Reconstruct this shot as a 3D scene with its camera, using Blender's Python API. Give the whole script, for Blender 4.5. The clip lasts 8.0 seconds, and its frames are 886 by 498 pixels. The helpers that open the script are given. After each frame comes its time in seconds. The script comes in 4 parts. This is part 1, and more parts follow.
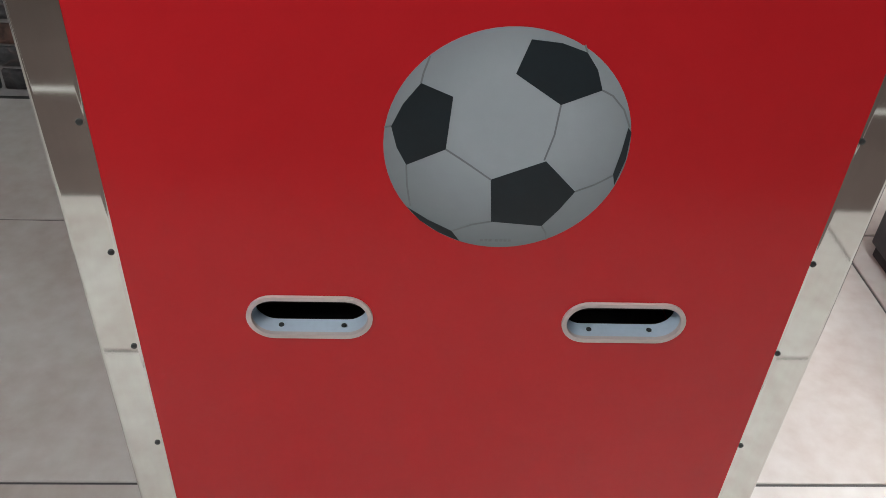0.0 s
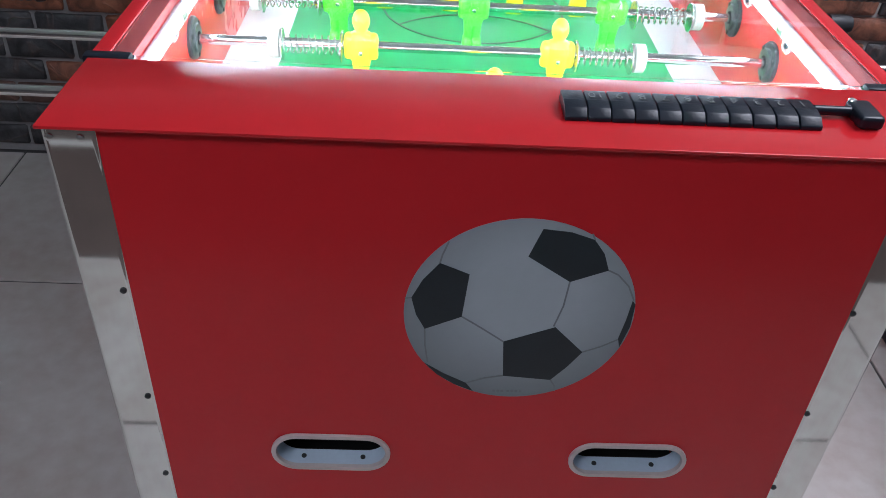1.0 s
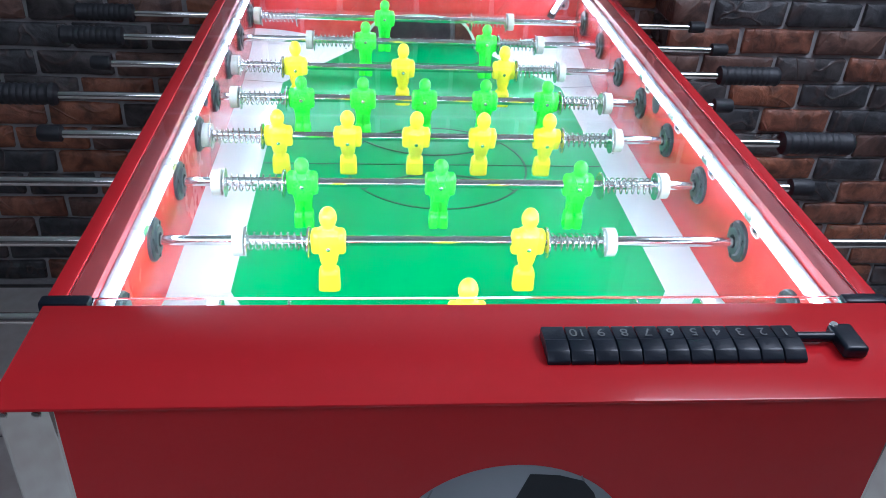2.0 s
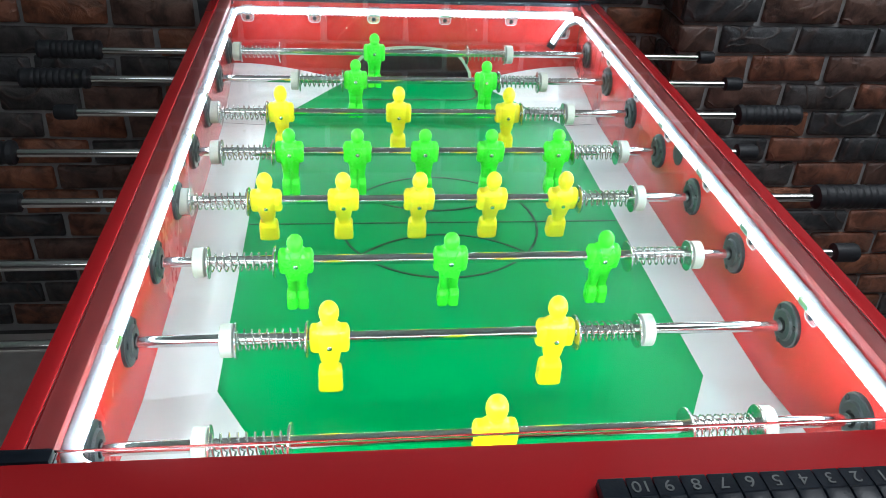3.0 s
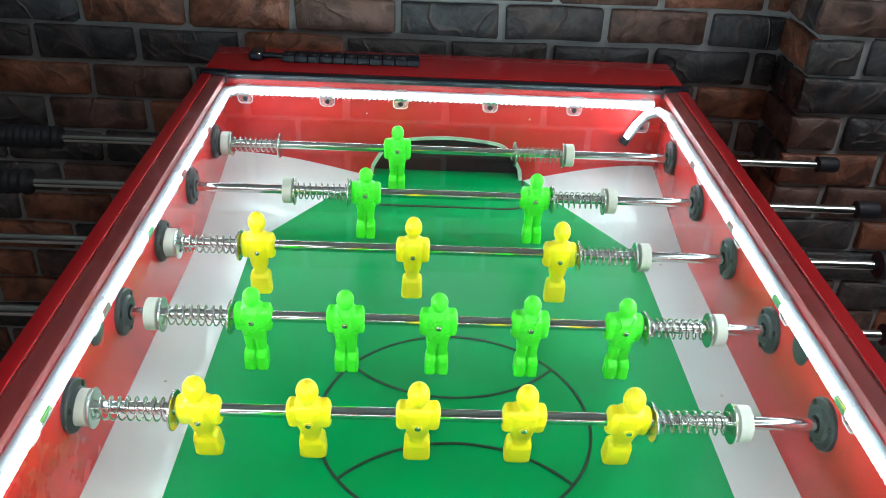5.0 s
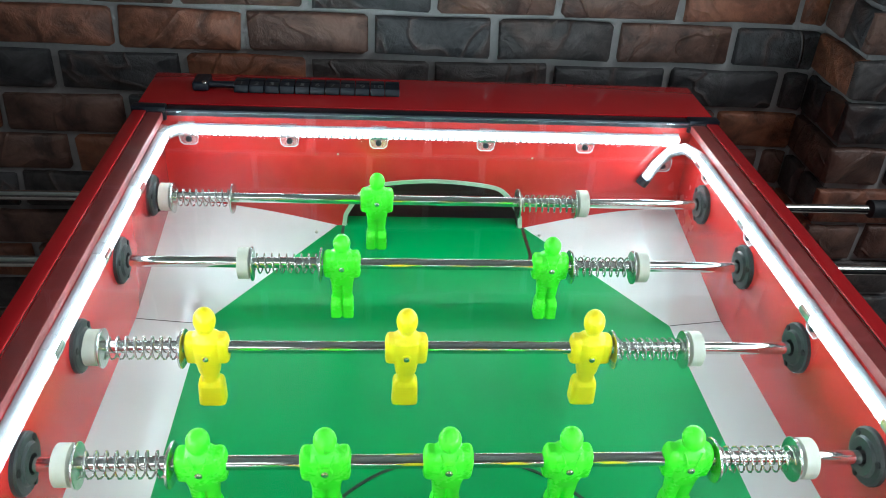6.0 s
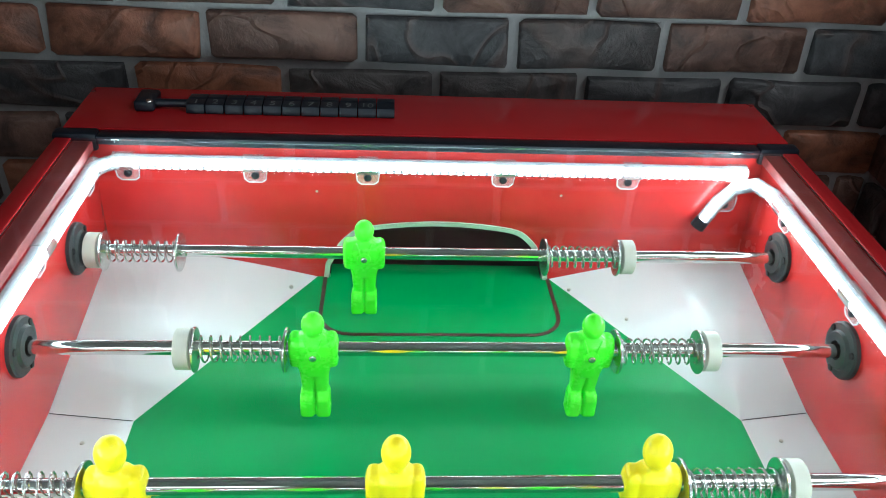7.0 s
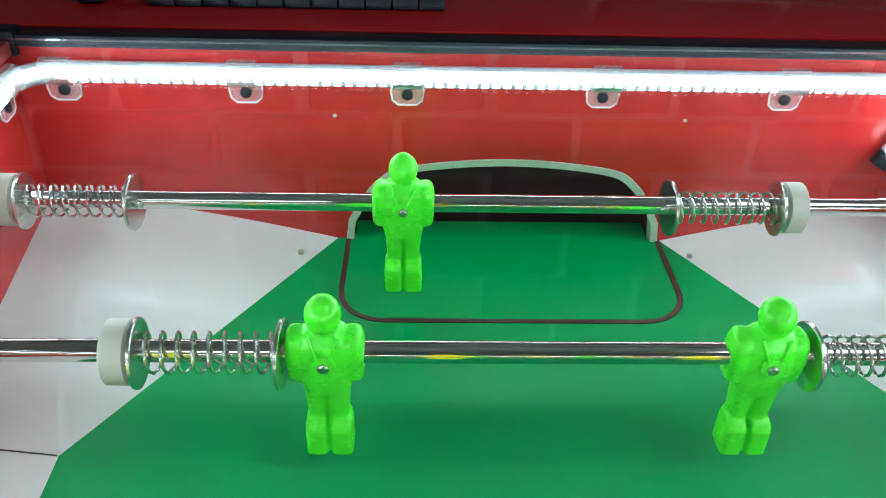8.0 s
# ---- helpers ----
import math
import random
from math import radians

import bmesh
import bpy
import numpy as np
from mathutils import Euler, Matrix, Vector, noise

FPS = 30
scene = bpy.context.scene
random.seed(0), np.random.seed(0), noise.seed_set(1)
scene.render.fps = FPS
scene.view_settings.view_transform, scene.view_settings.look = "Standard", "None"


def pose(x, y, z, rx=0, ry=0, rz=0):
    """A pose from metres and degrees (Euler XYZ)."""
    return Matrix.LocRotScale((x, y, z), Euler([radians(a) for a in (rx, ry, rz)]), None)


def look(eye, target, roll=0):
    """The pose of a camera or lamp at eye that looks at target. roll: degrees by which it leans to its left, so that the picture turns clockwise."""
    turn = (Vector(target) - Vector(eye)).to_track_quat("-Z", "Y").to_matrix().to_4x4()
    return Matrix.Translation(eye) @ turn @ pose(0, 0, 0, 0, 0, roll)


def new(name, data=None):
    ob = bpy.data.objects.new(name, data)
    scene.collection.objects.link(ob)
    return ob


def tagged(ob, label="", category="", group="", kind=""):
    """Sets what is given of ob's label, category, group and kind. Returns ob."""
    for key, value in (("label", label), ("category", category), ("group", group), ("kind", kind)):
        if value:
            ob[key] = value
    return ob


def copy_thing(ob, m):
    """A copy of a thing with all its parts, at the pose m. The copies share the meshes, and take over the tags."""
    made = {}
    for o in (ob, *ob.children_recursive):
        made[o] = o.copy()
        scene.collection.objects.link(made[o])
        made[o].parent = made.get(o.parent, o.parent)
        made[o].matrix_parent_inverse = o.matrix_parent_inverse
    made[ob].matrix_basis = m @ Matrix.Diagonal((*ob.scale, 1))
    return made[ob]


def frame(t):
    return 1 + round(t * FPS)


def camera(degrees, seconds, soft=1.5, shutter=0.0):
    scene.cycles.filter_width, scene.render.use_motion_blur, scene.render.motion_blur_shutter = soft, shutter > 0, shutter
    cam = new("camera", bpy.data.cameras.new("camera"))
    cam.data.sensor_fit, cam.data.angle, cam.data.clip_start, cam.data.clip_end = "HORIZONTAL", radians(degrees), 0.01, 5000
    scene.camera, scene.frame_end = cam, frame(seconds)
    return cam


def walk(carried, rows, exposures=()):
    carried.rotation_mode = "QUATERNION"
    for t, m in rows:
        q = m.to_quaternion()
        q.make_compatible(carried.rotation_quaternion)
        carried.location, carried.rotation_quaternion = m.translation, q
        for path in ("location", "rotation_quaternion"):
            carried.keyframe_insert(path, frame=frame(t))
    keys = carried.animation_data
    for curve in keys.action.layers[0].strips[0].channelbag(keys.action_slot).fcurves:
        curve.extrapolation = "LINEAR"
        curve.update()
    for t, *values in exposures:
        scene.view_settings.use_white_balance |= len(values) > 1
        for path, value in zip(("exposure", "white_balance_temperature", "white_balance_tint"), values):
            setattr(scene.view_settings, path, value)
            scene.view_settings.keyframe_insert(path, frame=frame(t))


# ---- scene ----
cam = camera(56.0, 8.0, soft=0.75)
PATH = [
    (0, (-0.072, -0.662, 1.076), (0.033, 0.931, -0.128), 3.3),
    (0.2, (-0.071, -0.640, 1.106), (0.010, 0.927, -0.135), 2.9),
    (0.5, (-0.073, -0.633, 1.14), (-0.006, 0.93, -0.106), 3.0),
    (0.8, (-0.085, -0.622, 1.193), (0.029, 0.963, -0.02), 4.7),
    (1, (-0.083, -0.616, 1.227), (-0.006, 0.986, 0.033), 3.6),
    (1.2, (-0.087, -0.606, 1.257), (0.008, 1.019, 0.095), 3.8),
    (1.5, (-0.088, -0.585, 1.289), (0.017, 1.061, 0.158), 3.5),
    (1.8, (-0.094, -0.543, 1.322), (0.046, 1.121, 0.221), 3.0),
    (2, (-0.101, -0.505, 1.338), (0.07, 1.183, 0.279), 3.2),
    (2.2, (-0.112, -0.462, 1.35), (0.098, 1.231, 0.305), 3.7),
    (3.3, (-0.133, -0.306, 1.362), (0.095, 1.373, 0.3), 3.3),
    (3.5, (-0.12, -0.274, 1.365), (0.083, 1.419, 0.32), 3.0),
    (3.7, (-0.102, -0.235, 1.364), (0.061, 1.473, 0.338), 3.3),
    (4, (-0.066, -0.163, 1.37), (0.029, 1.566, 0.369), 3.6),
    (4.2, (-0.057, -0.12, 1.37), (0.04, 1.612, 0.374), 4.8),
    (5.3, (-0.04, 0.139, 1.351), (0.036, 1.84, 0.303), 2.0),
    (5.5, (-0.056, 0.193, 1.348), (0.054, 1.898, 0.309), 2.1),
    (5.8, (-0.075, 0.264, 1.334), (0.065, 1.962, 0.286), 3.0),
    (6, (-0.078, 0.31, 1.332), (0.088, 1.996, 0.269), 3.7),
    (6.5, (-0.07, 0.425, 1.313), (0.075, 2.089, 0.212), 4.2),
    (6.8, (-0.064, 0.505, 1.287), (0.108, 2.175, 0.199), 4.2),
    (7, (-0.055, 0.548, 1.273), (0.087, 2.223, 0.19), 3.4),
    (7.2, (-0.063, 0.594, 1.251), (0.073, 2.267, 0.164), 3.9),
    (7.5, (-0.063, 0.674, 1.198), (0.04, 2.314, 0.058), 2.5),
    (7.7, (-0.065, 0.721, 1.16), (0.041, 2.352, 0.006), 2.7),
    (8, (-0.065, 0.771, 1.116), (-0.002, 2.399, -0.044), 1.8),
]
walk(cam, [(t, look(eye, target, roll)) for t, eye, target, roll in PATH],
     exposures=[(0, 2.1, 6250, 11), (0.5, 2.05, 6150, 12), (0.8, 1.55, 5850, 16), (1, 1.3, 5600, 17), (1.5, 0.98, 5150, 17), (2, 0.88, 5150, 16), (2.2, 0.75, 5250, 14),
                (3.3, 0.25, 5900, 7), (3.5, 0.2, 5950, 7), (4, 0.07, 5950, 7), (6.5, 0.1, 5900, 8), (7, 0.05, 5900, 8), (7.5, -0.17, 5900, 8), (8, -0.42, 5950, 8)])

# ---- light ----
world = bpy.data.worlds.new("world")
world.use_nodes = True
world.node_tree.nodes["Background"].inputs[0].default_value = (0.9, 0.95, 1.0, 1)
world.node_tree.nodes["Background"].inputs[1].default_value = 0.0
scene.world = world
LED_POWER = 90.0
ROOM_POWER = 6.8

# ---- materials ----


def material(name, base, rough=0.5, metal=0.0, vary=0.15, scale=8.0, bump=0.0, bump_scale=60.0, coat=0.0,
             stretch=(1, 1, 1), per_object=0.0, rough_vary=0.1, second=None, emit=0.0, transmission=0.0, sss=0.0, specular=0.5, coat_rough=0.12):
    """Base colour mottled at two scales, roughness that varies, and fine relief."""
    m = bpy.data.materials.new(name)
    m.use_nodes = True
    nt = m.node_tree
    n, l = nt.nodes, nt.links
    b = n["Principled BSDF"]
    tc = n.new("ShaderNodeTexCoord")
    mp = n.new("ShaderNodeMapping")
    mp.inputs["Scale"].default_value = stretch
    l.new(tc.outputs["Object"], mp.inputs["Vector"])
    vec = mp.outputs["Vector"]
    if per_object:
        oi = n.new("ShaderNodeObjectInfo")
        sc = n.new("ShaderNodeVectorMath")
        sc.operation = "SCALE"
        sc.inputs[0].default_value = (37.0, 19.0, 53.0)
        l.new(oi.outputs["Random"], sc.inputs["Scale"])
        ad = n.new("ShaderNodeVectorMath")
        l.new(vec, ad.inputs[0])
        l.new(sc.outputs[0], ad.inputs[1])
        vec = ad.outputs[0]
    big = n.new("ShaderNodeTexNoise")
    big.inputs["Scale"].default_value = scale
    big.inputs["Detail"].default_value = 5
    fine = n.new("ShaderNodeTexNoise")
    fine.inputs["Scale"].default_value = scale * 11
    fine.inputs["Detail"].default_value = 6
    l.new(vec, big.inputs["Vector"])
    l.new(vec, fine.inputs["Vector"])
    mixed = n.new("ShaderNodeMath")
    mixed.operation = "MULTIPLY_ADD"
    mixed.inputs[1].default_value = 0.35
    l.new(fine.outputs["Fac"], mixed.inputs[0])
    half = n.new("ShaderNodeMath")
    half.operation = "MULTIPLY"
    half.inputs[1].default_value = 0.65
    l.new(big.outputs["Fac"], half.inputs[0])
    l.new(half.outputs[0], mixed.inputs[2])
    ramp = n.new("ShaderNodeValToRGB")
    ramp.color_ramp.elements[0].position, ramp.color_ramp.elements[1].position = 0.3, 0.7
    other = second or tuple(c * (1 - vary) for c in base)
    top = base if second else tuple(min(1, c * (1 + vary)) for c in base)
    ramp.color_ramp.elements[0].color = (*other, 1)
    ramp.color_ramp.elements[1].color = (*top, 1)
    l.new(mixed.outputs[0], ramp.inputs[0])
    l.new(ramp.outputs[0], b.inputs["Base Color"])
    rr = n.new("ShaderNodeMapRange")
    rr.inputs["To Min"].default_value = max(0.02, rough - rough_vary * rough)
    rr.inputs["To Max"].default_value = min(1, rough + rough_vary * rough)
    rr.inputs["From Min"].default_value, rr.inputs["From Max"].default_value = 0.3, 0.7
    l.new(mixed.outputs[0], rr.inputs["Value"])
    l.new(rr.outputs[0], b.inputs["Roughness"])
    b.inputs["Metallic"].default_value = metal
    b.inputs["Specular IOR Level"].default_value = specular
    b.inputs["Coat Weight"].default_value = coat
    b.inputs["Coat Roughness"].default_value = coat_rough
    b.inputs["Transmission Weight"].default_value = transmission
    if sss:
        b.inputs["Subsurface Weight"].default_value = sss
        b.inputs["Subsurface Radius"].default_value = (0.006, 0.006, 0.004)
        b.inputs["Subsurface Scale"].default_value = 0.6
    if emit:
        b.inputs["Emission Color"].default_value = (*base, 1)
        b.inputs["Emission Strength"].default_value = emit
    if bump:
        tex = n.new("ShaderNodeTexNoise")
        tex.inputs["Scale"].default_value = bump_scale
        tex.inputs["Detail"].default_value = 5
        l.new(vec, tex.inputs["Vector"])
        bp = n.new("ShaderNodeBump")
        bp.inputs["Strength"].default_value = bump
        bp.inputs["Distance"].default_value = 0.004
        l.new(tex.outputs["Fac"], bp.inputs["Height"])
        l.new(bp.outputs[0], b.inputs["Normal"])
    return m


def brick_material():
    """Cast plaster brick: dark grey to rust brown by the piece, with crackled folds."""
    m = bpy.data.materials.new("cast brick")
    m.use_nodes = True
    n, l = m.node_tree.nodes, m.node_tree.links
    b = n["Principled BSDF"]
    tc, oi = n.new("ShaderNodeTexCoord"), n.new("ShaderNodeObjectInfo")
    sc = n.new("ShaderNodeVectorMath")
    sc.operation = "SCALE"
    sc.inputs[0].default_value = (31.0, 17.0, 47.0)
    l.new(oi.outputs["Random"], sc.inputs["Scale"])
    ad = n.new("ShaderNodeVectorMath")
    l.new(tc.outputs["Object"], ad.inputs[0])
    l.new(sc.outputs[0], ad.inputs[1])
    kind = n.new("ShaderNodeValToRGB")
    kind.color_ramp.interpolation = "CONSTANT"
    e = kind.color_ramp.elements
    e[0].position, e[0].color = 0.0, (0.042, 0.046, 0.051, 1)
    e[1].position, e[1].color = 0.30, (0.180, 0.077, 0.049, 1)
    for pos, c in ((0.48, (0.104, 0.062, 0.050, 1)), (0.66, (0.198, 0.080, 0.045, 1)), (0.84, (0.054, 0.052, 0.053, 1))):
        x = e.new(pos)
        x.color = c
    l.new(oi.outputs["Random"], kind.inputs[0])
    cloud = n.new("ShaderNodeTexNoise")
    cloud.inputs["Scale"].default_value = 22
    cloud.inputs["Detail"].default_value = 8
    cloud.inputs["Roughness"].default_value = 0.62
    cloud.inputs["Distortion"].default_value = 0.5
    l.new(ad.outputs[0], cloud.inputs["Vector"])
    soot = n.new("ShaderNodeValToRGB")
    soot.color_ramp.elements[0].position, soot.color_ramp.elements[0].color = 0.36, (0.45, 0.45, 0.48, 1)
    soot.color_ramp.elements[1].position, soot.color_ramp.elements[1].color = 0.64, (1.7, 1.6, 1.5, 1)
    l.new(cloud.outputs["Fac"], soot.inputs[0])
    mul = n.new("ShaderNodeMix")
    mul.data_type, mul.blend_type = "RGBA", "MULTIPLY"
    mul.inputs[0].default_value = 1
    l.new(kind.outputs[0], mul.inputs[6])
    l.new(soot.outputs[0], mul.inputs[7])
    # folds: thin ridges of a warped noise
    fold = n.new("ShaderNodeTexNoise")
    fold.inputs["Scale"].default_value = 7
    fold.inputs["Detail"].default_value = 1.5
    fold.inputs["Distortion"].default_value = 1.1
    l.new(ad.outputs[0], fold.inputs["Vector"])
    d = n.new("ShaderNodeMath")
    d.operation = "SUBTRACT"
    d.inputs[1].default_value = 0.5
    l.new(fold.outputs["Fac"], d.inputs[0])
    a = n.new("ShaderNodeMath")
    a.operation = "ABSOLUTE"
    l.new(d.outputs[0], a.inputs[0])
    ridge = n.new("ShaderNodeMapRange")
    ridge.inputs["From Min"].default_value, ridge.inputs["From Max"].default_value = 0.0, 0.035
    ridge.inputs["To Min"].default_value, ridge.inputs["To Max"].default_value = 1, 0
    l.new(a.outputs[0], ridge.inputs["Value"])
    worn = n.new("ShaderNodeMix")
    worn.data_type = "RGBA"
    worn.inputs[7].default_value = (0.24, 0.13, 0.09, 1)
    amount = n.new("ShaderNodeMath")
    amount.operation = "MULTIPLY"
    amount.inputs[1].default_value = 0.16
    l.new(ridge.outputs[0], amount.inputs[0])
    l.new(amount.outputs[0], worn.inputs[0])
    l.new(mul.outputs[2], worn.inputs[6])
    l.new(worn.outputs[2], b.inputs["Base Color"])
    grain = n.new("ShaderNodeTexNoise")
    grain.inputs["Scale"].default_value = 90
    grain.inputs["Detail"].default_value = 6
    l.new(ad.outputs[0], grain.inputs["Vector"])
    s1 = n.new("ShaderNodeMath")
    s1.operation = "MULTIPLY_ADD"
    s1.inputs[1].default_value = 0.18
    l.new(grain.outputs["Fac"], s1.inputs[0])
    s2 = n.new("ShaderNodeMath")
    s2.operation = "MULTIPLY_ADD"
    s2.inputs[1].default_value = 0.30
    l.new(ridge.outputs[0], s2.inputs[0])
    l.new(cloud.outputs["Fac"], s1.inputs[2])
    l.new(s1.outputs[0], s2.inputs[2])
    bp = n.new("ShaderNodeBump")
    bp.inputs["Strength"].default_value = 1.0
    bp.inputs["Distance"].default_value = 0.007
    l.new(s2.outputs[0], bp.inputs["Height"])
    l.new(bp.outputs[0], b.inputs["Normal"])
    b.inputs["Roughness"].default_value = 0.46
    return m


RED = material("red laminate", (0.50, 0.014, 0.019), 0.22, vary=0.05, scale=3, bump=0.005, bump_scale=9, specular=0.32)
PLATE = material("glossy red top laminate", (0.47, 0.014, 0.018), 0.22, vary=0.04, scale=3, coat=0.22, coat_rough=0.03, bump=0.002, bump_scale=9, specular=0.25)
RED_IN = material("red inner panel", (0.44, 0.017, 0.016), 0.26, vary=0.08, scale=4, coat=0.35, coat_rough=0.05, bump=0.012, bump_scale=160)
# Same red rail; its dulling by glass reflection is put into this colour.
RAIL_UNDER_GLASS = material("red rail dulled for glass sheen", (0.20, 0.018, 0.018), 0.6, vary=0.2, scale=6, bump=0.05, bump_scale=200)
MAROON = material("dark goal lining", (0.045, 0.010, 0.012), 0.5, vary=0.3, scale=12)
STEEL = material("brushed steel", (0.70, 0.71, 0.68), 0.045, 1.0, vary=0.06, scale=5, bump=0.006, bump_scale=14, stretch=(3, 3, 0.6), rough_vary=0.3)
CHROME = material("chromed rod", (0.76, 0.76, 0.74), 0.07, 1.0, vary=0.05, scale=20, rough_vary=0.4, stretch=(1, 8, 8))
ZINC = material("zinc plated steel", (0.66, 0.68, 0.66), 0.25, 1.0, vary=0.12, scale=40)
NYLON = material("white nylon", (0.44, 0.44, 0.38), 0.5, vary=0.08, scale=30, sss=0.2)
BLACK = material("black plastic", (0.008, 0.012, 0.020), 0.34, vary=0.3, scale=30, bump=0.06, bump_scale=300, specular=0.35)
RUBBER = material("black rubber grip", (0.014, 0.016, 0.020), 0.55, vary=0.3, scale=30, bump=0.1, bump_scale=250)
BUSH = material("dark grey plastic", (0.020, 0.024, 0.025), 0.40, vary=0.2, scale=40, bump=0.05, bump_scale=200)
GREEN_P = material("bright green plastic", (0.10, 0.80, 0.02), 0.27, vary=0.05, scale=30, sss=0.25)
YELLOW_P = material("yellow plastic", (0.94, 0.76, 0.0), 0.30, vary=0.05, scale=30, sss=0.25)
GREEN_F = material("green printed field", (0.003, 0.235, 0.058), 0.42, vary=0.012, scale=5, specular=0.16, rough_vary=0.01)
WHITE_F = material("white printed field", (0.66, 0.68, 0.68), 0.13, vary=0.04, scale=6, bump=0.02, bump_scale=22)
LINE = material("dark brown printed line", (0.05, 0.018, 0.012), 0.4, vary=0.25, scale=40)
LINE_G = material("dark green printed line", (0.012, 0.030, 0.014), 0.4, vary=0.25, scale=40)
HOUSING = material("milky tube back", (0.42, 0.43, 0.46), 0.4, vary=0.04, scale=30)
STRIP_BACK = material("dark grey chip strip", (0.14, 0.14, 0.15), 0.6, vary=0.1, scale=30)
PALE = material("pale goal rim", (0.42, 0.55, 0.44), 0.4, vary=0.12, scale=30)
BALL_K = material("black ball print", (0.004, 0.012, 0.017), 0.45, vary=0.3, scale=18, bump=0.02, bump_scale=300)


def ball_material():
    """A photograph of a leather ball: paler in the middle, greyer towards its edge."""
    m = material("grey white ball print", (0.35, 0.40, 0.43), 0.42, vary=0.05, scale=7, bump=0.02, bump_scale=300)
    n, l = m.node_tree.nodes, m.node_tree.links
    b = n["Principled BSDF"]
    old = b.inputs["Base Color"].links[0].from_socket
    tc = n.new("ShaderNodeTexCoord")
    d = n.new("ShaderNodeVectorMath")
    d.operation = "DISTANCE"
    d.inputs[1].default_value = (0.028, FRONT - 0.73, 0.728 - FLOOR_Z)
    l.new(tc.outputs["Object"], d.inputs[0])
    mr = n.new("ShaderNodeMapRange")
    mr.inputs["From Min"].default_value, mr.inputs["From Max"].default_value = 0.05, 0.142
    mr.inputs["To Min"].default_value, mr.inputs["To Max"].default_value = 1.0, 0.45
    l.new(d.outputs["Value"], mr.inputs["Value"])
    mx = n.new("ShaderNodeMix")
    mx.data_type, mx.blend_type = "RGBA", "MULTIPLY"
    mx.inputs[0].default_value = 1
    l.new(old, mx.inputs[6])
    l.new(mr.outputs[0], mx.inputs[7])
    l.new(mx.outputs[2], b.inputs["Base Color"])
    return m


SEAM = material("grey seam print", (0.16, 0.18, 0.19), 0.5, vary=0.15, scale=30)
SLOT_RIM = material("pale pink grey slot rim", (0.52, 0.44, 0.43), 0.4, vary=0.1, scale=25)
VOID = material("black for unlit hollows and screws", (0.004, 0.004, 0.005), 0.8, vary=0.2, scale=10)
MORTAR = material("grey mortar", (0.31, 0.31, 0.31), 0.85, vary=0.14, scale=9, bump=0.35, bump_scale=140)
BRICK = brick_material()
DARK_FLOOR = material("dark brown floor mat", (0.115, 0.086, 0.076), 0.6, vary=0.2, scale=6, bump=0.1, bump_scale=80)
STRIP = material("white edging strip", (0.75, 0.75, 0.72), 0.4, vary=0.08, scale=12)
# Pale blue base colour replaces the bright sheen of the bare metal sleeve.
SLEEVE = material("pale blue grey for metal sheen", (0.46, 0.56, 0.66), 0.3, vary=0.08, scale=20)
FLOOR = material("worn stone tile", (0.62, 0.62, 0.60), 0.42, scale=2.2, second=(0.41, 0.355, 0.32), bump=0.12, bump_scale=30, rough_vary=0.3)
JOINT = material("dark floor joint", (0.08, 0.08, 0.08), 0.8, vary=0.2, scale=20)
PLASTER = material("plain dark plaster", (0.20, 0.19, 0.19), 0.85, vary=0.1, scale=3, bump=0.1, bump_scale=60)
CEIL = material("pale ceiling board", (0.55, 0.55, 0.54), 0.8, vary=0.06, scale=3)
INK = material("pale grey number ink", (0.17, 0.18, 0.18), 0.5, vary=0.15, scale=90)
CLIP = material("clear plastic clip", (0.96, 0.96, 0.98), 0.08, vary=0.03, scale=40, transmission=0.88)
CLIP_RIM = material("frosted clip edge", (0.93, 0.93, 0.95), 0.25, vary=0.05, scale=60, transmission=0.45)
CLEAR = material("clear flexible tube", (0.97, 0.98, 0.99), 0.03, vary=0.01, scale=40, transmission=0.97)


def glow(name, colour, power):
    m = bpy.data.materials.new(name)
    m.use_nodes = True
    b = m.node_tree.nodes["Principled BSDF"]
    b.inputs["Base Color"].default_value = (0.8, 0.8, 0.8, 1)
    b.inputs["Emission Color"].default_value = (*colour, 1)
    b.inputs["Emission Strength"].default_value = power
    return m


LED = glow("lit light tube", (0.84, 1.0, 0.98), LED_POWER)
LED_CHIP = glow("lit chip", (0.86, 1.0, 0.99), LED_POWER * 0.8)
LAMP = glow("lit face of added room lamp", (1.0, 0.97, 0.93), ROOM_POWER)

GLASS = bpy.data.materials.new("clear glass")
GLASS.use_nodes = True
_b = GLASS.node_tree.nodes["Principled BSDF"]
_b.inputs["Base Color"].default_value = (0.97, 0.99, 0.98, 1)
_b.inputs["Transmission Weight"].default_value = 1
_b.inputs["Roughness"].default_value = 0.0
_b.inputs["IOR"].default_value = 1.28

# ---- mesh helpers ----


def finish(bm, name, mats, smooth=True, angle=35):
    bmesh.ops.recalc_face_normals(bm, faces=bm.faces)
    me = bpy.data.meshes.new(name)
    bm.to_mesh(me)
    bm.free()
    for m in (mats if isinstance(mats, (list, tuple)) else [mats]):
        me.materials.append(m)
    if smooth:
        for p in me.polygons:
            p.use_smooth = True
        me.set_sharp_from_angle(angle=radians(angle))
    return me


def thing(name, at, label, category, group="", kind=""):
    ob = new(name)
    ob.location = at
    ob.empty_display_size = 0.1
    ob["origin"] = list(at)
    return tagged(ob, label, category, group, kind)


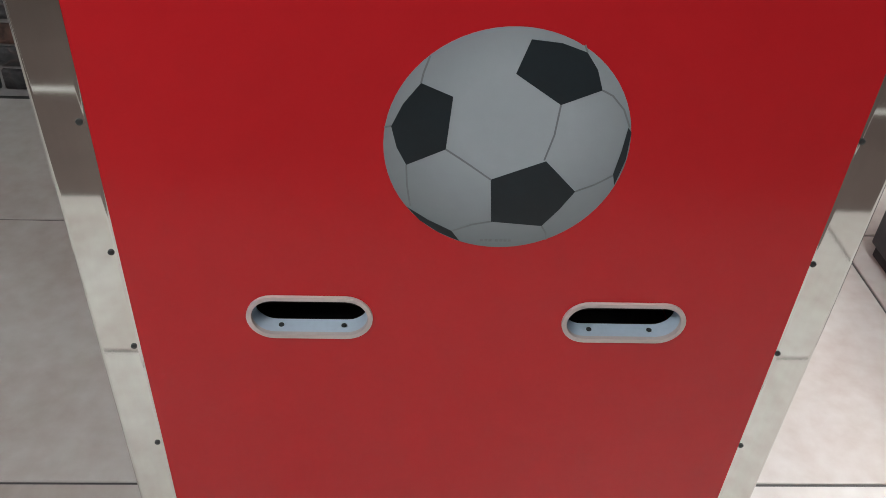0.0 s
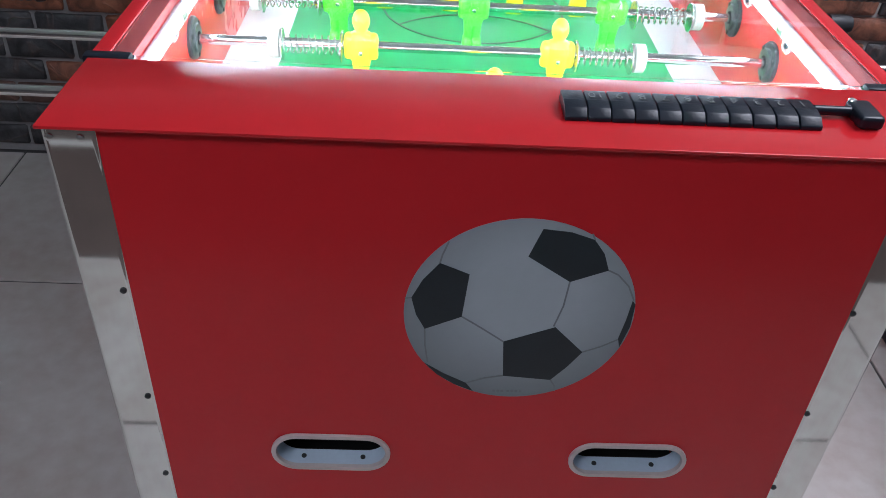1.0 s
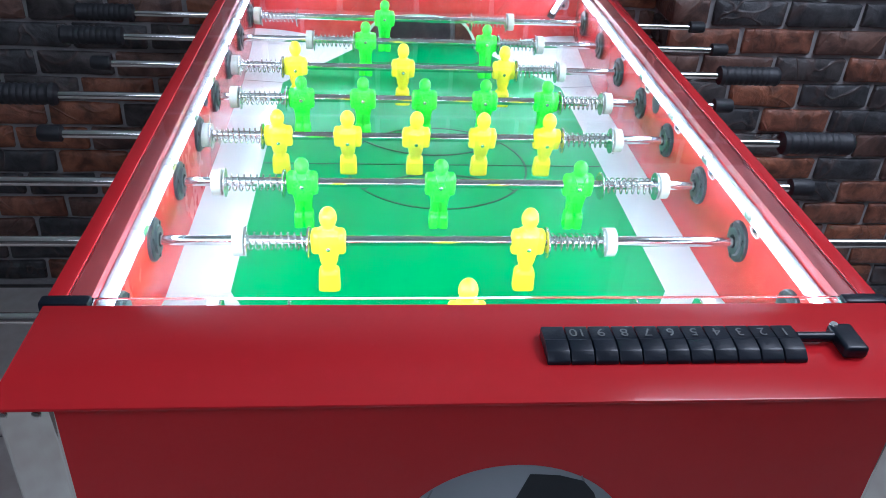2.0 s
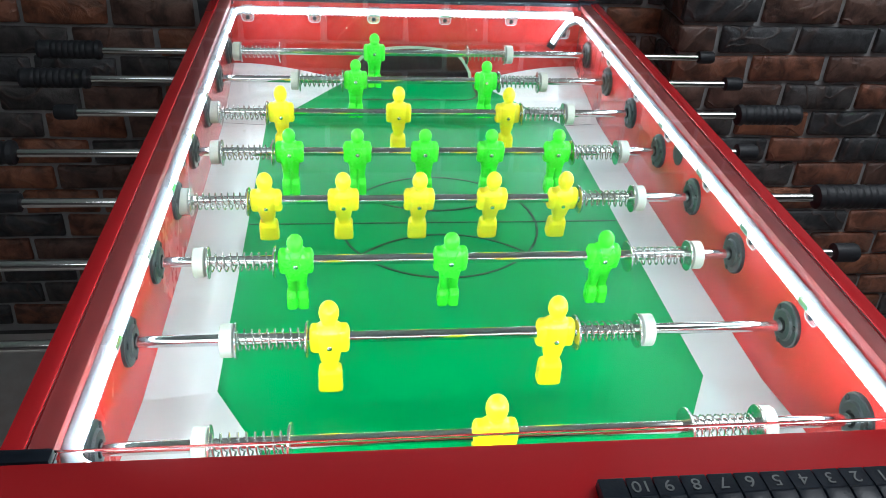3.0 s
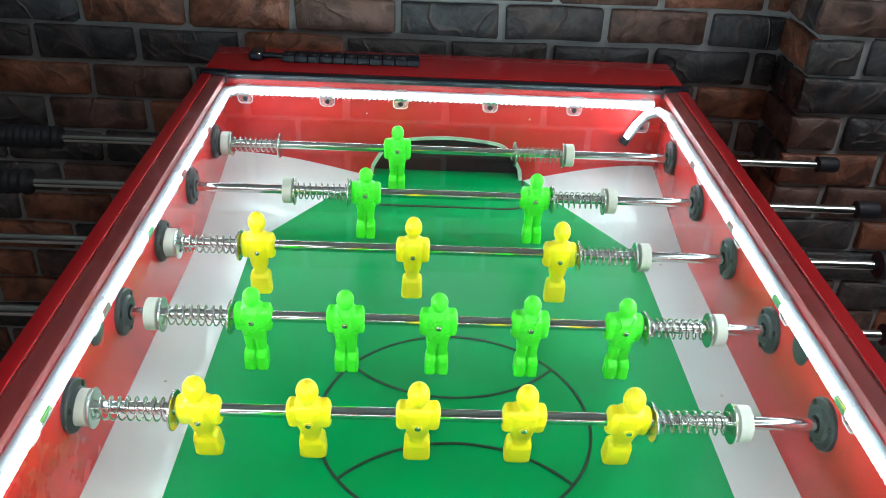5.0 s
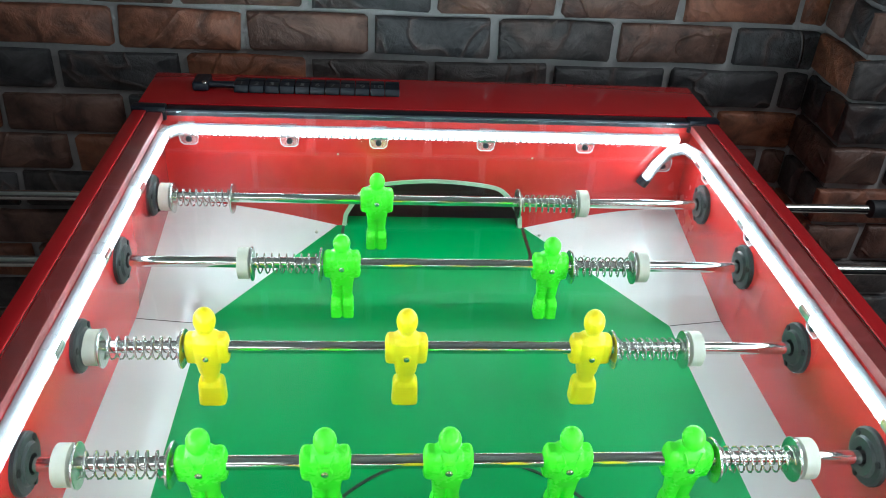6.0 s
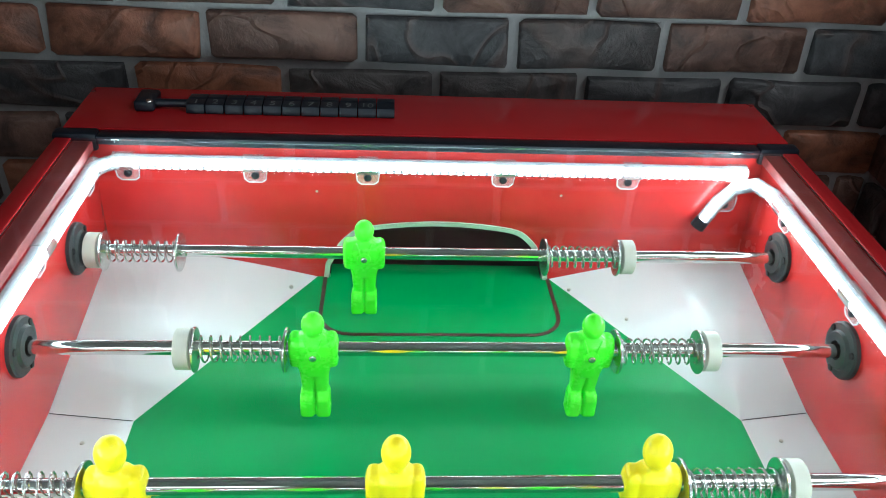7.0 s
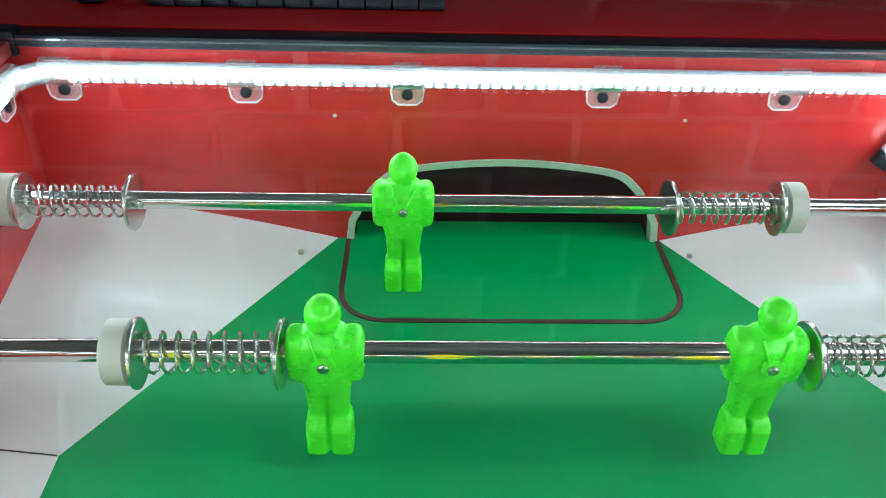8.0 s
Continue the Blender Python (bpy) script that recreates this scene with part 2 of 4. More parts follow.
def part(name, bm, mats, parent, label="", smooth=True):
    """One mesh, drawn in world coordinates, under a thing or a part whose origin is its thing's."""
    me = finish(bm, name, mats, smooth)
    ob = new(name, me)
    o = Vector(parent["origin"])
    me.transform(Matrix.Translation(-o))
    ob["origin"] = list(o)
    ob.parent = parent
    return tagged(ob, label)


def place(name, me, parent, loc, rot=(0, 0, 0), label=""):
    ob = new(name, me)
    ob.parent = parent
    ob.location = loc
    ob.rotation_euler = [radians(a) for a in rot]
    ob["origin"] = [0.0, 0.0, 0.0]
    return tagged(ob, label)


def box(x0, x1, y0, y1, z0, z1, bevel=0.0, seg=2, bm=None):
    own = bmesh.new()
    bmesh.ops.create_cube(own, size=1)
    bmesh.ops.scale(own, vec=(x1 - x0, y1 - y0, z1 - z0), verts=own.verts)
    bmesh.ops.translate(own, vec=((x0 + x1) / 2, (y0 + y1) / 2, (z0 + z1) / 2), verts=own.verts)
    if bevel:
        bmesh.ops.bevel(own, geom=own.edges[:], offset=bevel, segments=seg, affect="EDGES", profile=0.5)
    return join(bm, own)


def join(bm, own):
    if bm is None:
        return own
    me = bpy.data.meshes.new("tmp")
    own.to_mesh(me)
    own.free()
    bm.from_mesh(me)
    bpy.data.meshes.remove(me)
    return bm


def lathe(profile, axis="x", n=24, at=(0, 0, 0), bm=None):
    """profile: (along, radius) pairs, closed with caps where the radius is not 0."""
    own = bmesh.new()
    rings = []
    for a, r in profile:
        ring = []
        for i in range(n):
            w = 2 * math.pi * i / n
            c, s = r * math.cos(w), r * math.sin(w)
            p = {"x": (a, c, s), "y": (c, a, s), "z": (c, s, a)}[axis]
            ring.append(own.verts.new(Vector(p) + Vector(at)))
        rings.append(ring)
    for r0, r1 in zip(rings, rings[1:]):
        for i in range(n):
            own.faces.new((r0[i], r0[(i + 1) % n], r1[(i + 1) % n], r1[i]))
    own.faces.new(rings[0])
    own.faces.new(rings[-1])
    return join(bm, own)


def tube(points, radius, n=8, bm=None, closed=False):
    """A round bar along a list of points."""
    own = bmesh.new()
    pts = [Vector(p) for p in points]
    rings = []
    for i, p in enumerate(pts):
        d = (pts[min(i + 1, len(pts) - 1)] - pts[max(i - 1, 0)]).normalized()
        up = Vector((0, 0, 1)) if abs(d.z) < 0.9 else Vector((1, 0, 0))
        u = d.cross(up).normalized()
        v = u.cross(d)
        rings.append([own.verts.new(p + radius * (math.cos(2 * math.pi * k / n) * u + math.sin(2 * math.pi * k / n) * v)) for k in range(n)])
    for r0, r1 in zip(rings, rings[1:]):
        for k in range(n):
            own.faces.new((r0[k], r0[(k + 1) % n], r1[(k + 1) % n], r1[k]))
    own.faces.new(rings[0])
    own.faces.new(rings[-1])
    return join(bm, own)


def stadium(cx, cz, w, h, n=14):
    r = h / 2
    out = []
    for i in range(n + 1):
        a = -math.pi / 2 + math.pi * i / n
        out.append((cx + w / 2 - r + r * math.cos(a), cz + r * math.sin(a)))
    for i in range(n + 1):
        a = math.pi / 2 + math.pi * i / n
        out.append((cx - w / 2 + r + r * math.cos(a), cz + r * math.sin(a)))
    return out


def sheet(outer, holes, y0, y1):
    """An upright plate in x and z with holes through it, from y0 to y1."""
    bm = bmesh.new()
    loops = []
    for loop in (outer, *holes):
        vs = [bm.verts.new((x, y0, z)) for x, z in loop]
        loops.append(vs)
        for a, b in zip(vs, vs[1:] + vs[:1]):
            bm.edges.new((a, b))
    bmesh.ops.triangle_fill(bm, edges=bm.edges[:], use_beauty=True)
    front = bm.faces[:]
    ext = bmesh.ops.extrude_face_region(bm, geom=front)
    bmesh.ops.translate(bm, vec=(0, y1 - y0, 0), verts=[v for v in ext["geom"] if isinstance(v, bmesh.types.BMVert)])
    return bm


def band(loop0, loop1, y0, y1):
    """A rim between two closed loops in x and z, from y0 to y1."""
    bm = bmesh.new()
    rings = [[bm.verts.new((x, y, z)) for x, z in lp] for lp, y in ((loop0, y0), (loop1, y0), (loop1, y1), (loop0, y1))]
    n = len(loop0)
    for a in range(4):
        r0, r1 = rings[a], rings[(a + 1) % 4]
        for i in range(n):
            bm.faces.new((r0[i], r0[(i + 1) % n], r1[(i + 1) % n], r1[i]))
    return bm


def prism(loop, y0, y1):
    bm = bmesh.new()
    a = [bm.verts.new((x, y0, z)) for x, z in loop]
    b = [bm.verts.new((x, y1, z)) for x, z in loop]
    bm.faces.new(a)
    bm.faces.new(b)
    n = len(loop)
    for i in range(n):
        bm.faces.new((a[i], a[(i + 1) % n], b[(i + 1) % n], b[i]))
    return bm


def flat(loop, z0, z1):
    bm = bmesh.new()
    a = [bm.verts.new((x, y, z0)) for x, y in loop]
    b = [bm.verts.new((x, y, z1)) for x, y in loop]
    bm.faces.new(a)
    bm.faces.new(b)
    n = len(loop)
    for i in range(n):
        bm.faces.new((a[i], a[(i + 1) % n], b[(i + 1) % n], b[i]))
    return bm


def ribbon(points, width, z0, z1, closed=False):
    """A printed line on a level surface."""
    bm = bmesh.new()
    pts = [Vector((*p, 0)) for p in points]
    n = len(pts)
    rows = []
    for i, p in enumerate(pts):
        a = pts[(i - 1) % n] if closed or i else p
        b = pts[(i + 1) % n] if closed or i < n - 1 else p
        d = (b - a).normalized()
        u = Vector((-d.y, d.x, 0)) * width / 2
        rows.append([bm.verts.new((q.x, q.y, z)) for q, z in ((p + u, z1), (p - u, z1), (p - u, z0), (p + u, z0))])
    pairs = list(zip(rows, rows[1:])) + ([(rows[-1], rows[0])] if closed else [])
    for r0, r1 in pairs:
        for k in range(4):
            bm.faces.new((r0[k], r0[(k + 1) % 4], r1[(k + 1) % 4], r1[k]))
    return bm


def arc(cx, cy, r, a0, a1, n=32, ry=None):
    return [(cx + r * math.cos(radians(a0 + (a1 - a0) * i / n)), cy + (ry or r) * math.sin(radians(a0 + (a1 - a0) * i / n))) for i in range(n + 1)]


# ---- plan ----
FLOOR_Z = -0.065
TOP = 0.893            # top of the end plates
WALL_Y = 1.53          # brick faces
ROD_Z = 0.809
ROD_R = 0.0063
ROD_Y = [0.205 + 0.15 * i for i in range(8)]
FIELD_Z = 0.716
IN_X, OUT_X = 0.358, 0.388
END_NEAR, END_FAR = 0.115, 1.345   # inner faces of the end walls
FRONT, BACK = -0.013, 1.455

# ---- room ----
floor = tagged(new("floor", finish(box(-2.6, 2.8, -3.2, 1.62, FLOOR_Z - 0.1, FLOOR_Z - 0.004), "floor", JOINT)), "dark joints under pale worn stone floor tiles", "floor", kind="structure")
floor["origin"] = [0, 0, 0]
# The ceiling is unseen; added to carry the lamps, low for quick falloff.
ceiling = tagged(new("ceiling", finish(box(-2.6, 2.8, -3.2, 1.62, 2.40, 2.50), "ceiling", CEIL)), "unseen pale ceiling added to carry the room lamps", "ceiling", kind="structure")
wall_back = tagged(new("wall_back", finish(box(-2.6, 2.8, WALL_Y + 0.006, WALL_Y + 0.12, FLOOR_Z, 2.40), "wall_back", MORTAR)), "dark cast brick wall with grey mortar joints", "wall", kind="structure")
wall_back["origin"] = [0, 0, 0]
pilaster = tagged(new("wall_pilaster", finish(box(0.612, 2.8, 1.406, WALL_Y + 0.004, FLOOR_Z, 2.40), "wall_pilaster", MORTAR)), "dark cast brick wall standing forward with grey mortar", "wall", kind="structure")
pilaster["origin"] = [0, 0, 0]
# Unseen walls, added to close the room.
for nm, dims in (("wall_left", (-2.7, -2.6, -3.2, 1.65)), ("wall_right", (2.8, 2.9, -3.2, 1.65)), ("wall_front", (-2.6, 2.8, -3.3, -3.2))):
    tagged(new(nm, finish(box(dims[0], dims[1], dims[2], dims[3], FLOOR_Z, 2.40), nm, PLASTER)), "unseen dark plastered wall added to close the room", "wall", kind="structure")


# Unseen light panels, added so that the room is lit.
def added_ceiling_lamp(x, y, w, d):
    t = thing("ceiling_light", (x, y, 2.40), "unseen square ceiling light panel, added to light the room", "ceiling light", "ceiling lights")
    part("frame", box(x - w / 2 - 0.03, x + w / 2 + 0.03, y - d / 2 - 0.03, y + d / 2 + 0.03, 2.385, 2.40, 0.004), CEIL, t)
    part("diffuser", box(x - w / 2, x + w / 2, y - d / 2, y + d / 2, 2.378, 2.3845), LAMP, t, "glowing white face of the added lamp")


added_ceiling_lamp(1.25, 0.35, 0.9, 0.9)
added_ceiling_lamp(-0.80, -1.30, 0.7, 0.7)

cabinet = thing("black_cabinet", (1.3, 0.5, FLOOR_Z), "black cabinet base standing on the stone floor", "cabinet")
part("body", box(1.025, 1.6, 0.1, 0.865, FLOOR_Z + 0.03, 0.60, 0.006), BLACK, cabinet)
part("plinth", box(1.035, 1.59, 0.11, 0.855, FLOOR_Z, FLOOR_Z + 0.03, 0.002), RUBBER, cabinet)

# ---- table ----
table = thing("foosball_table", (0, 0.73, FLOOR_Z), "red laminate table football table with steel corner legs", "foosball table")

slots = [(-0.163, 0.495, 0.130, 0.056), (0.166, 0.493, 0.132, 0.054)]
front = part("front_panel", sheet([(-0.3425, 0.02), (0.3425, 0.02), (0.3425, 0.889), (-0.3425, 0.889)], [stadium(*s) for s in slots], FRONT, FRONT + 0.018), RED, table, "glossy red laminate panel with two slots", smooth=False)
part("back_panel", box(-0.346, 0.346, BACK - 0.018, BACK, 0.02, 0.889, 0.001), RED, table)
for sx in (-1, 1):
    part("side_panel", box(min(sx * IN_X, sx * OUT_X), max(sx * IN_X, sx * OUT_X), 0.045, 1.40, 0.02, 0.874, 0.001), RED_IN, table, "red laminate side wall")
part("bottom_panel", box(-0.352, 0.352, FRONT + 0.02, BACK - 0.02, 0.022, 0.04), BLACK, table)

for s in slots:
    ring = part("slot_rim", band(stadium(*s), stadium(s[0], s[1], s[2] - 0.010, s[3] - 0.010), FRONT - 0.0035, FRONT + 0.02), SLOT_RIM, table, "pale rounded slot rim")
    inner = stadium(s[0], s[1], s[2] - 0.011, s[3] - 0.011)
    bm = bmesh.new()
    r0 = [bm.verts.new((x, FRONT + 0.001, z)) for x, z in inner]
    r1 = [bm.verts.new((x, FRONT + 0.021, z)) for x, z in inner]
    for i in range(len(inner)):
        bm.faces.new((r0[i], r0[(i + 1) % len(inner)], r1[(i + 1) % len(inner)], r1[i]))
    part("slot_sleeve", bm, SLEEVE, table, "metal sleeve inside the slot, its sheen in the colour")
    # Black walls stand in for the unlit hollow behind the slot.
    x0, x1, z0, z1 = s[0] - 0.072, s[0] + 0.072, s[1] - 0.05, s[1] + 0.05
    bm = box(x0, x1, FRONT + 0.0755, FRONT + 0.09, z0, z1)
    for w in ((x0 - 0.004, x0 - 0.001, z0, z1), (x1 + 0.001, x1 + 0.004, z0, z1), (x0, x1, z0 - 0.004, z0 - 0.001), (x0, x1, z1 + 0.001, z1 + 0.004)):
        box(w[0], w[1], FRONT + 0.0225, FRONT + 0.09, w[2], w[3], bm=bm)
    part("slot_dark_box", bm, VOID, table, "black box added for the unlit inside of the slot")
    for dx in (-0.032, 0.034):
        part("screw", lathe([(0, 0.003), (0.0012, 0.0028)], "z", 10, (s[0] + dx, FRONT + 0.011, s[1] - s[3] / 2 + 0.0057)), BUSH, table)

# printed ball
BCX, BCZ, BR = 0.023, 0.702, 0.1125
BALL_W = ball_material()
ball = part("ball_print", prism([(BCX + BR * 0.985 * math.cos(2 * math.pi * i / 72), BCZ + BR * math.sin(2 * math.pi * i / 72)) for i in range(72)], FRONT - 0.0006, FRONT + 0.001), BALL_W, table, "printed grey and black football sticker", smooth=False)
PENTS = [
    [(0.034, 0.804), (0.060, 0.8015), (0.082, 0.794), (0.093, 0.779), (0.100, 0.760), (0.066, 0.745), (0.024, 0.773)],
    [(-0.056, 0.762), (-0.028, 0.750), (-0.032, 0.698), (-0.067, 0.681), (-0.076, 0.699), (-0.081, 0.720), (-0.071, 0.742)],
    [(0.060, 0.688), (0.091, 0.656), (0.079, 0.636), (0.064, 0.616), (0.015, 0.620), (0.011, 0.667)],
    [(0.1290, 0.7245), (0.1325, 0.720), (0.1325, 0.692), (0.1265, 0.664), (0.1235, 0.676), (0.127, 0.700)],
    [(-0.0655, 0.635), (-0.045, 0.6205), (-0.022, 0.608), (-0.014, 0.5965), (-0.035, 0.6065), (-0.053, 0.620)],
]
for p in PENTS:
    part("pentagon", prism(p, FRONT - 0.0011, FRONT - 0.0004), BALL_K, table, "black printed patch", smooth=False)
SEAMS = [
    [(-0.056, 0.762), (-0.054, 0.772), (-0.049, 0.787)], [(-0.081, 0.720), (-0.087, 0.719)],
    [(-0.067, 0.681), (-0.066, 0.660), (-0.0625, 0.636)], [(-0.032, 0.698), (-0.012, 0.684), (0.011, 0.667)],
    [(0.015, 0.620), (-0.003, 0.616), (-0.022, 0.608)], [(0.091, 0.656), (0.108, 0.664), (0.1245, 0.675)],
    [(0.064, 0.616), (0.069, 0.608), (0.070, 0.600)], [(0.066, 0.745), (0.064, 0.715), (0.058, 0.689)],
    [(0.100, 0.760), (0.110, 0.755), (0.122, 0.742), (0.130, 0.725)], [(0.082, 0.794), (0.079, 0.8005)],
]
for s in SEAMS:
    bm = ribbon(s, 0.0016, 0.0, 0.0005)
    bmesh.ops.transform(bm, matrix=Matrix(((1, 0, 0, 0), (0, 0, -1, FRONT - 0.0005), (0, 1, 0, 0), (0, 0, 0, 1))), verts=bm.verts)
    part("seam", bm, SEAM, table, smooth=False)
for i in range(7):
    part("print_bar", box(0.006 + i * 0.0042 + (0.002 if i > 2 else 0), 0.009 + i * 0.0042 + (0.002 if i > 2 else 0), FRONT - 0.001, FRONT - 0.0004, 0.5965, 0.5990), SEAM, table)

# polished steel corner legs
for sx in (-1, 1):
    for y_end, sy in ((FRONT + 0.002, 1), (BACK - 0.002, -1)):
        x_out = sx * 0.389
        bend = [(0.3432, 0.0020), (0.3438, 0.0008), (0.3450, 0.0002), (0.3468, 0.0), (0.3476, 0.0), (0.3832, 0.0), (0.3840, 0.0)]
        bend += [(0.3840 + 0.005 * math.sin(radians(w)), 0.005 - 0.005 * math.cos(radians(w))) for w in range(15, 91, 15)] + [(0.389, 0.006), (0.389, 0.055)]
        skin = [(u, v) for u, v in bend] + [(0.386, 0.055), (0.386, 0.010), (0.380, 0.0035), (0.348, 0.0035), (0.3440, 0.0040)]
        bm = flat([(sx * u, y_end + sy * v) for u, v in skin], FLOOR_Z + 0.004, 0.889)
        leg = part("leg", bm, STEEL, table, "bent polished steel corner leg")
        part("foot", box(min(sx * 0.350, x_out), max(sx * 0.350, x_out), min(y_end, y_end + sy * 0.05), max(y_end, y_end + sy * 0.05), FLOOR_Z, FLOOR_Z + 0.012, 0.003), RUBBER, table)
        for x in (0.357, 0.382):
            part("screw", lathe([(0, 0.0038), (-sy * 0.0014, 0.0034), (-sy * 0.0022, 0.002)], "y", 12, (sx * x, y_end, 0.877)), ZINC, table)
        for z in (0.715, 0.573, 0.448, 0.293, 0.15):
            part("screw", lathe([(0, 0.0034), (-sy * 0.0014, 0.0031), (-sy * 0.0022, 0.0018)], "y", 12, (sx * (0.3505 if sx < 0 else 0.3465), y_end, z)), BUSH, table)

# end plates
for y0, y1 in ((-0.022, 0.110), (1.358, 1.468)):
    part("end_plate", box(-0.388, 0.388, y0, y1, 0.8895, TOP, 0.0012, 2), PLATE, table, "glossy red top plate")
for sx in (-1, 1):
    part("side_rail", box(min(sx * 0.3735, sx * 0.391), max(sx * 0.3735, sx * 0.391), 0.126, 1.340, 0.8745, 0.8905, 0.002), RED, table, "red top edge of the side")
    part("rail_strip", box(min(sx * 0.3535, sx * 0.373), max(sx * 0.3535, sx * 0.373), 0.126, 1.340, 0.8745, 0.8850, 0.001), RAIL_UNDER_GLASS, table, "inner red rail edge, dulled in colour for glass sheen")
    for y0, y1 in ((0.111, 0.1255), (1.3405, 1.3575)):
        part("corner_catch", box(min(sx * 0.350, sx * 0.394), max(sx * 0.350, sx * 0.394), y0, y1, 0.872, 0.894, 0.003), BLACK, table, "black plastic glass catch")
# Black strip filling the gap between the glass and the far end plate.
part("glass_gap_strip", box(-0.3495, 0.3495, 1.3403, 1.3575, 0.8802, 0.8915, 0.001), BLACK, table, "black strip along the glass edge")
pane = part("glass_top", box(-0.3732, 0.3732, 0.1262, 1.3398, 0.8854, 0.8894), GLASS, table, "clear glass cover", smooth=False)
pane.visible_shadow = False
for y0, y1 in ((0.1104, 0.1258),):
    e = part("glass_edge", box(-0.3495, 0.3495, y0, y1, 0.8856, 0.8900, 0.0008), GLASS, table, "thick clear glass edge", smooth=False)
    e.visible_shadow = False

# end walls with goals
goal_half = [(-0.131, FIELD_Z - 0.004), (-0.128, 0.735), (-0.117, 0.755), (-0.106, 0.770), (-0.088, 0.783), (-0.045, 0.790), (0.0, 0.7925)]


def rounded(pts, steps=5):
    """A smooth curve through the points after the first."""
    out = [pts[0]]
    for i in range(1, len(pts) - 1):
        p0, p1, p2 = pts[max(i - 1, 1)], pts[i], pts[i + 1]
        p3 = pts[i + 2] if i + 2 < len(pts) else (-p1[0], p1[1])
        for k in range(steps):
            u = k / steps
            out.append(tuple(0.5 * (2 * b + (c - a) * u + (2 * a - 5 * b + 4 * c - d) * u * u + (3 * b - a - 3 * c + d) * u ** 3) for a, b, c, d in zip(p0, p1, p2, p3)))
    return out + [pts[-1]]


goal_half = rounded(goal_half)
goal = [(x + 0.007, z) for x, z in goal_half] + [(0.007 - x, z) for x, z in reversed(goal_half[:-1])]
goal_in = [(0.007 + (x - 0.007) * 0.955, FIELD_Z + (z - FIELD_Z) * 0.93) for x, z in goal]
wall_loop = [(-IN_X, 0.60), (IN_X, 0.60), (IN_X, 0.880), (-IN_X, 0.880)]
for y0, y1, sy in ((END_FAR, END_FAR + 0.012, 1), (END_NEAR - 0.012, END_NEAR, -1)):
    part("end_wall", sheet(wall_loop, [goal], y0, y1), RED_IN, table, "red end wall with goal opening")
    part("goal_rim", band(goal, goal_in, y0 - 0.002 if sy > 0 else y0, y1 if sy > 0 else y1 + 0.002), PALE, table, "pale goal rim")
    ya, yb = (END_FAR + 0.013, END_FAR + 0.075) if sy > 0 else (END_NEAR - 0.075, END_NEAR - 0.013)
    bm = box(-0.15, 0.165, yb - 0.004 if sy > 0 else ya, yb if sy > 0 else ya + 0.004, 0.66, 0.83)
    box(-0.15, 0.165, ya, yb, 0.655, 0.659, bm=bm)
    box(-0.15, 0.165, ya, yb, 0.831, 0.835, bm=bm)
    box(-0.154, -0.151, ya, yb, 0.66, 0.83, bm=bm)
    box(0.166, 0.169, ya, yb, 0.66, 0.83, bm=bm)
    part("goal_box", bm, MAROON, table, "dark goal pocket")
    for x, z in ((-0.128, 0.828), (0.140, 0.828)):
        ys = y0 if sy > 0 else y1
        part("screw", lathe([(0, 0.0016), (-sy * 0.0006, 0.0012)], "y", 8, (x, ys, z)), PALE, table)

# field: one sheet of faces, the corners banked
bm = bmesh.new()
CR = 0.752
fv = {}


def fp(x, y, z=FIELD_Z):
    k = (round(x, 4), round(y, 4))
    if k not in fv:
        fv[k] = bm.verts.new((x, y, z))
    return fv[k]


GX, GY0, GY1, PX, MX = 0.284, 0.380, 1.112, 0.135, 0.0045   # MX: the print sits a little off the middle
yc = 0.73
ring = [(MX - PX, END_NEAR), (MX + PX, END_NEAR), (MX + GX, GY0), (MX + GX, GY1), (MX + PX, END_FAR), (MX - PX, END_FAR), (MX - GX, GY1), (MX - GX, GY0)]
f = bm.faces.new([fp(*p) for p in ring])
f.material_index = 0
for sx in (-1, 1):
    f = bm.faces.new([fp(MX + sx * GX, GY0), fp(MX + sx * GX, GY1), fp(sx * IN_X, GY1 + 0.012), fp(sx * IN_X, GY0 - 0.012)])
    f.material_index = 1
    for gy, ye, yw in ((GY1, END_FAR, GY1 + 0.012), (GY0, END_NEAR, GY0 - 0.012)):
        c = fp(sx * IN_X, ye, CR)
        n = 8
        p = Vector((MX + sx * PX, ye, FIELD_Z))
        # fan from the crease to the corner, rising towards it
        edge = []
        for i in range(n + 1):
            q = p.lerp(Vector((sx * IN_X, ye, FIELD_Z)), i / n)
            edge.append(fp(q.x, q.y, FIELD_Z + (CR - FIELD_Z) * math.sin(i / n * math.pi / 2) ** 1.0))
        for a, b in zip(edge, edge[1:]):
            bm.faces.new((fp(MX + sx * GX, gy), a, b)).material_index = 1
        bm.faces.new((fp(MX + sx * GX, gy), edge[-1], fp(sx * IN_X, yw))).material_index = 1
field = part("playing_field", bm, [GREEN_F, WHITE_F], table, "green printed playing field with white banked edges", smooth=False)
part("field_bed", box(-IN_X, IN_X, END_NEAR - 0.01, END_FAR + 0.01, 0.69, FIELD_Z - 0.004), WHITE_F, table)
L0, L1 = FIELD_Z + 0.0002, FIELD_Z + 0.0007
pc = 0.7475
part("field_line", ribbon(arc(0.007, pc, 0.150, 0, 355, 71), 0.0034, L0, L1, True), LINE_G, table, smooth=False)
part("field_line", ribbon([(MX - GX + 0.002, pc), (MX + GX - 0.002, pc)], 0.0026, L0 + 0.0003, L1 + 0.0003), LINE_G, table, smooth=False)
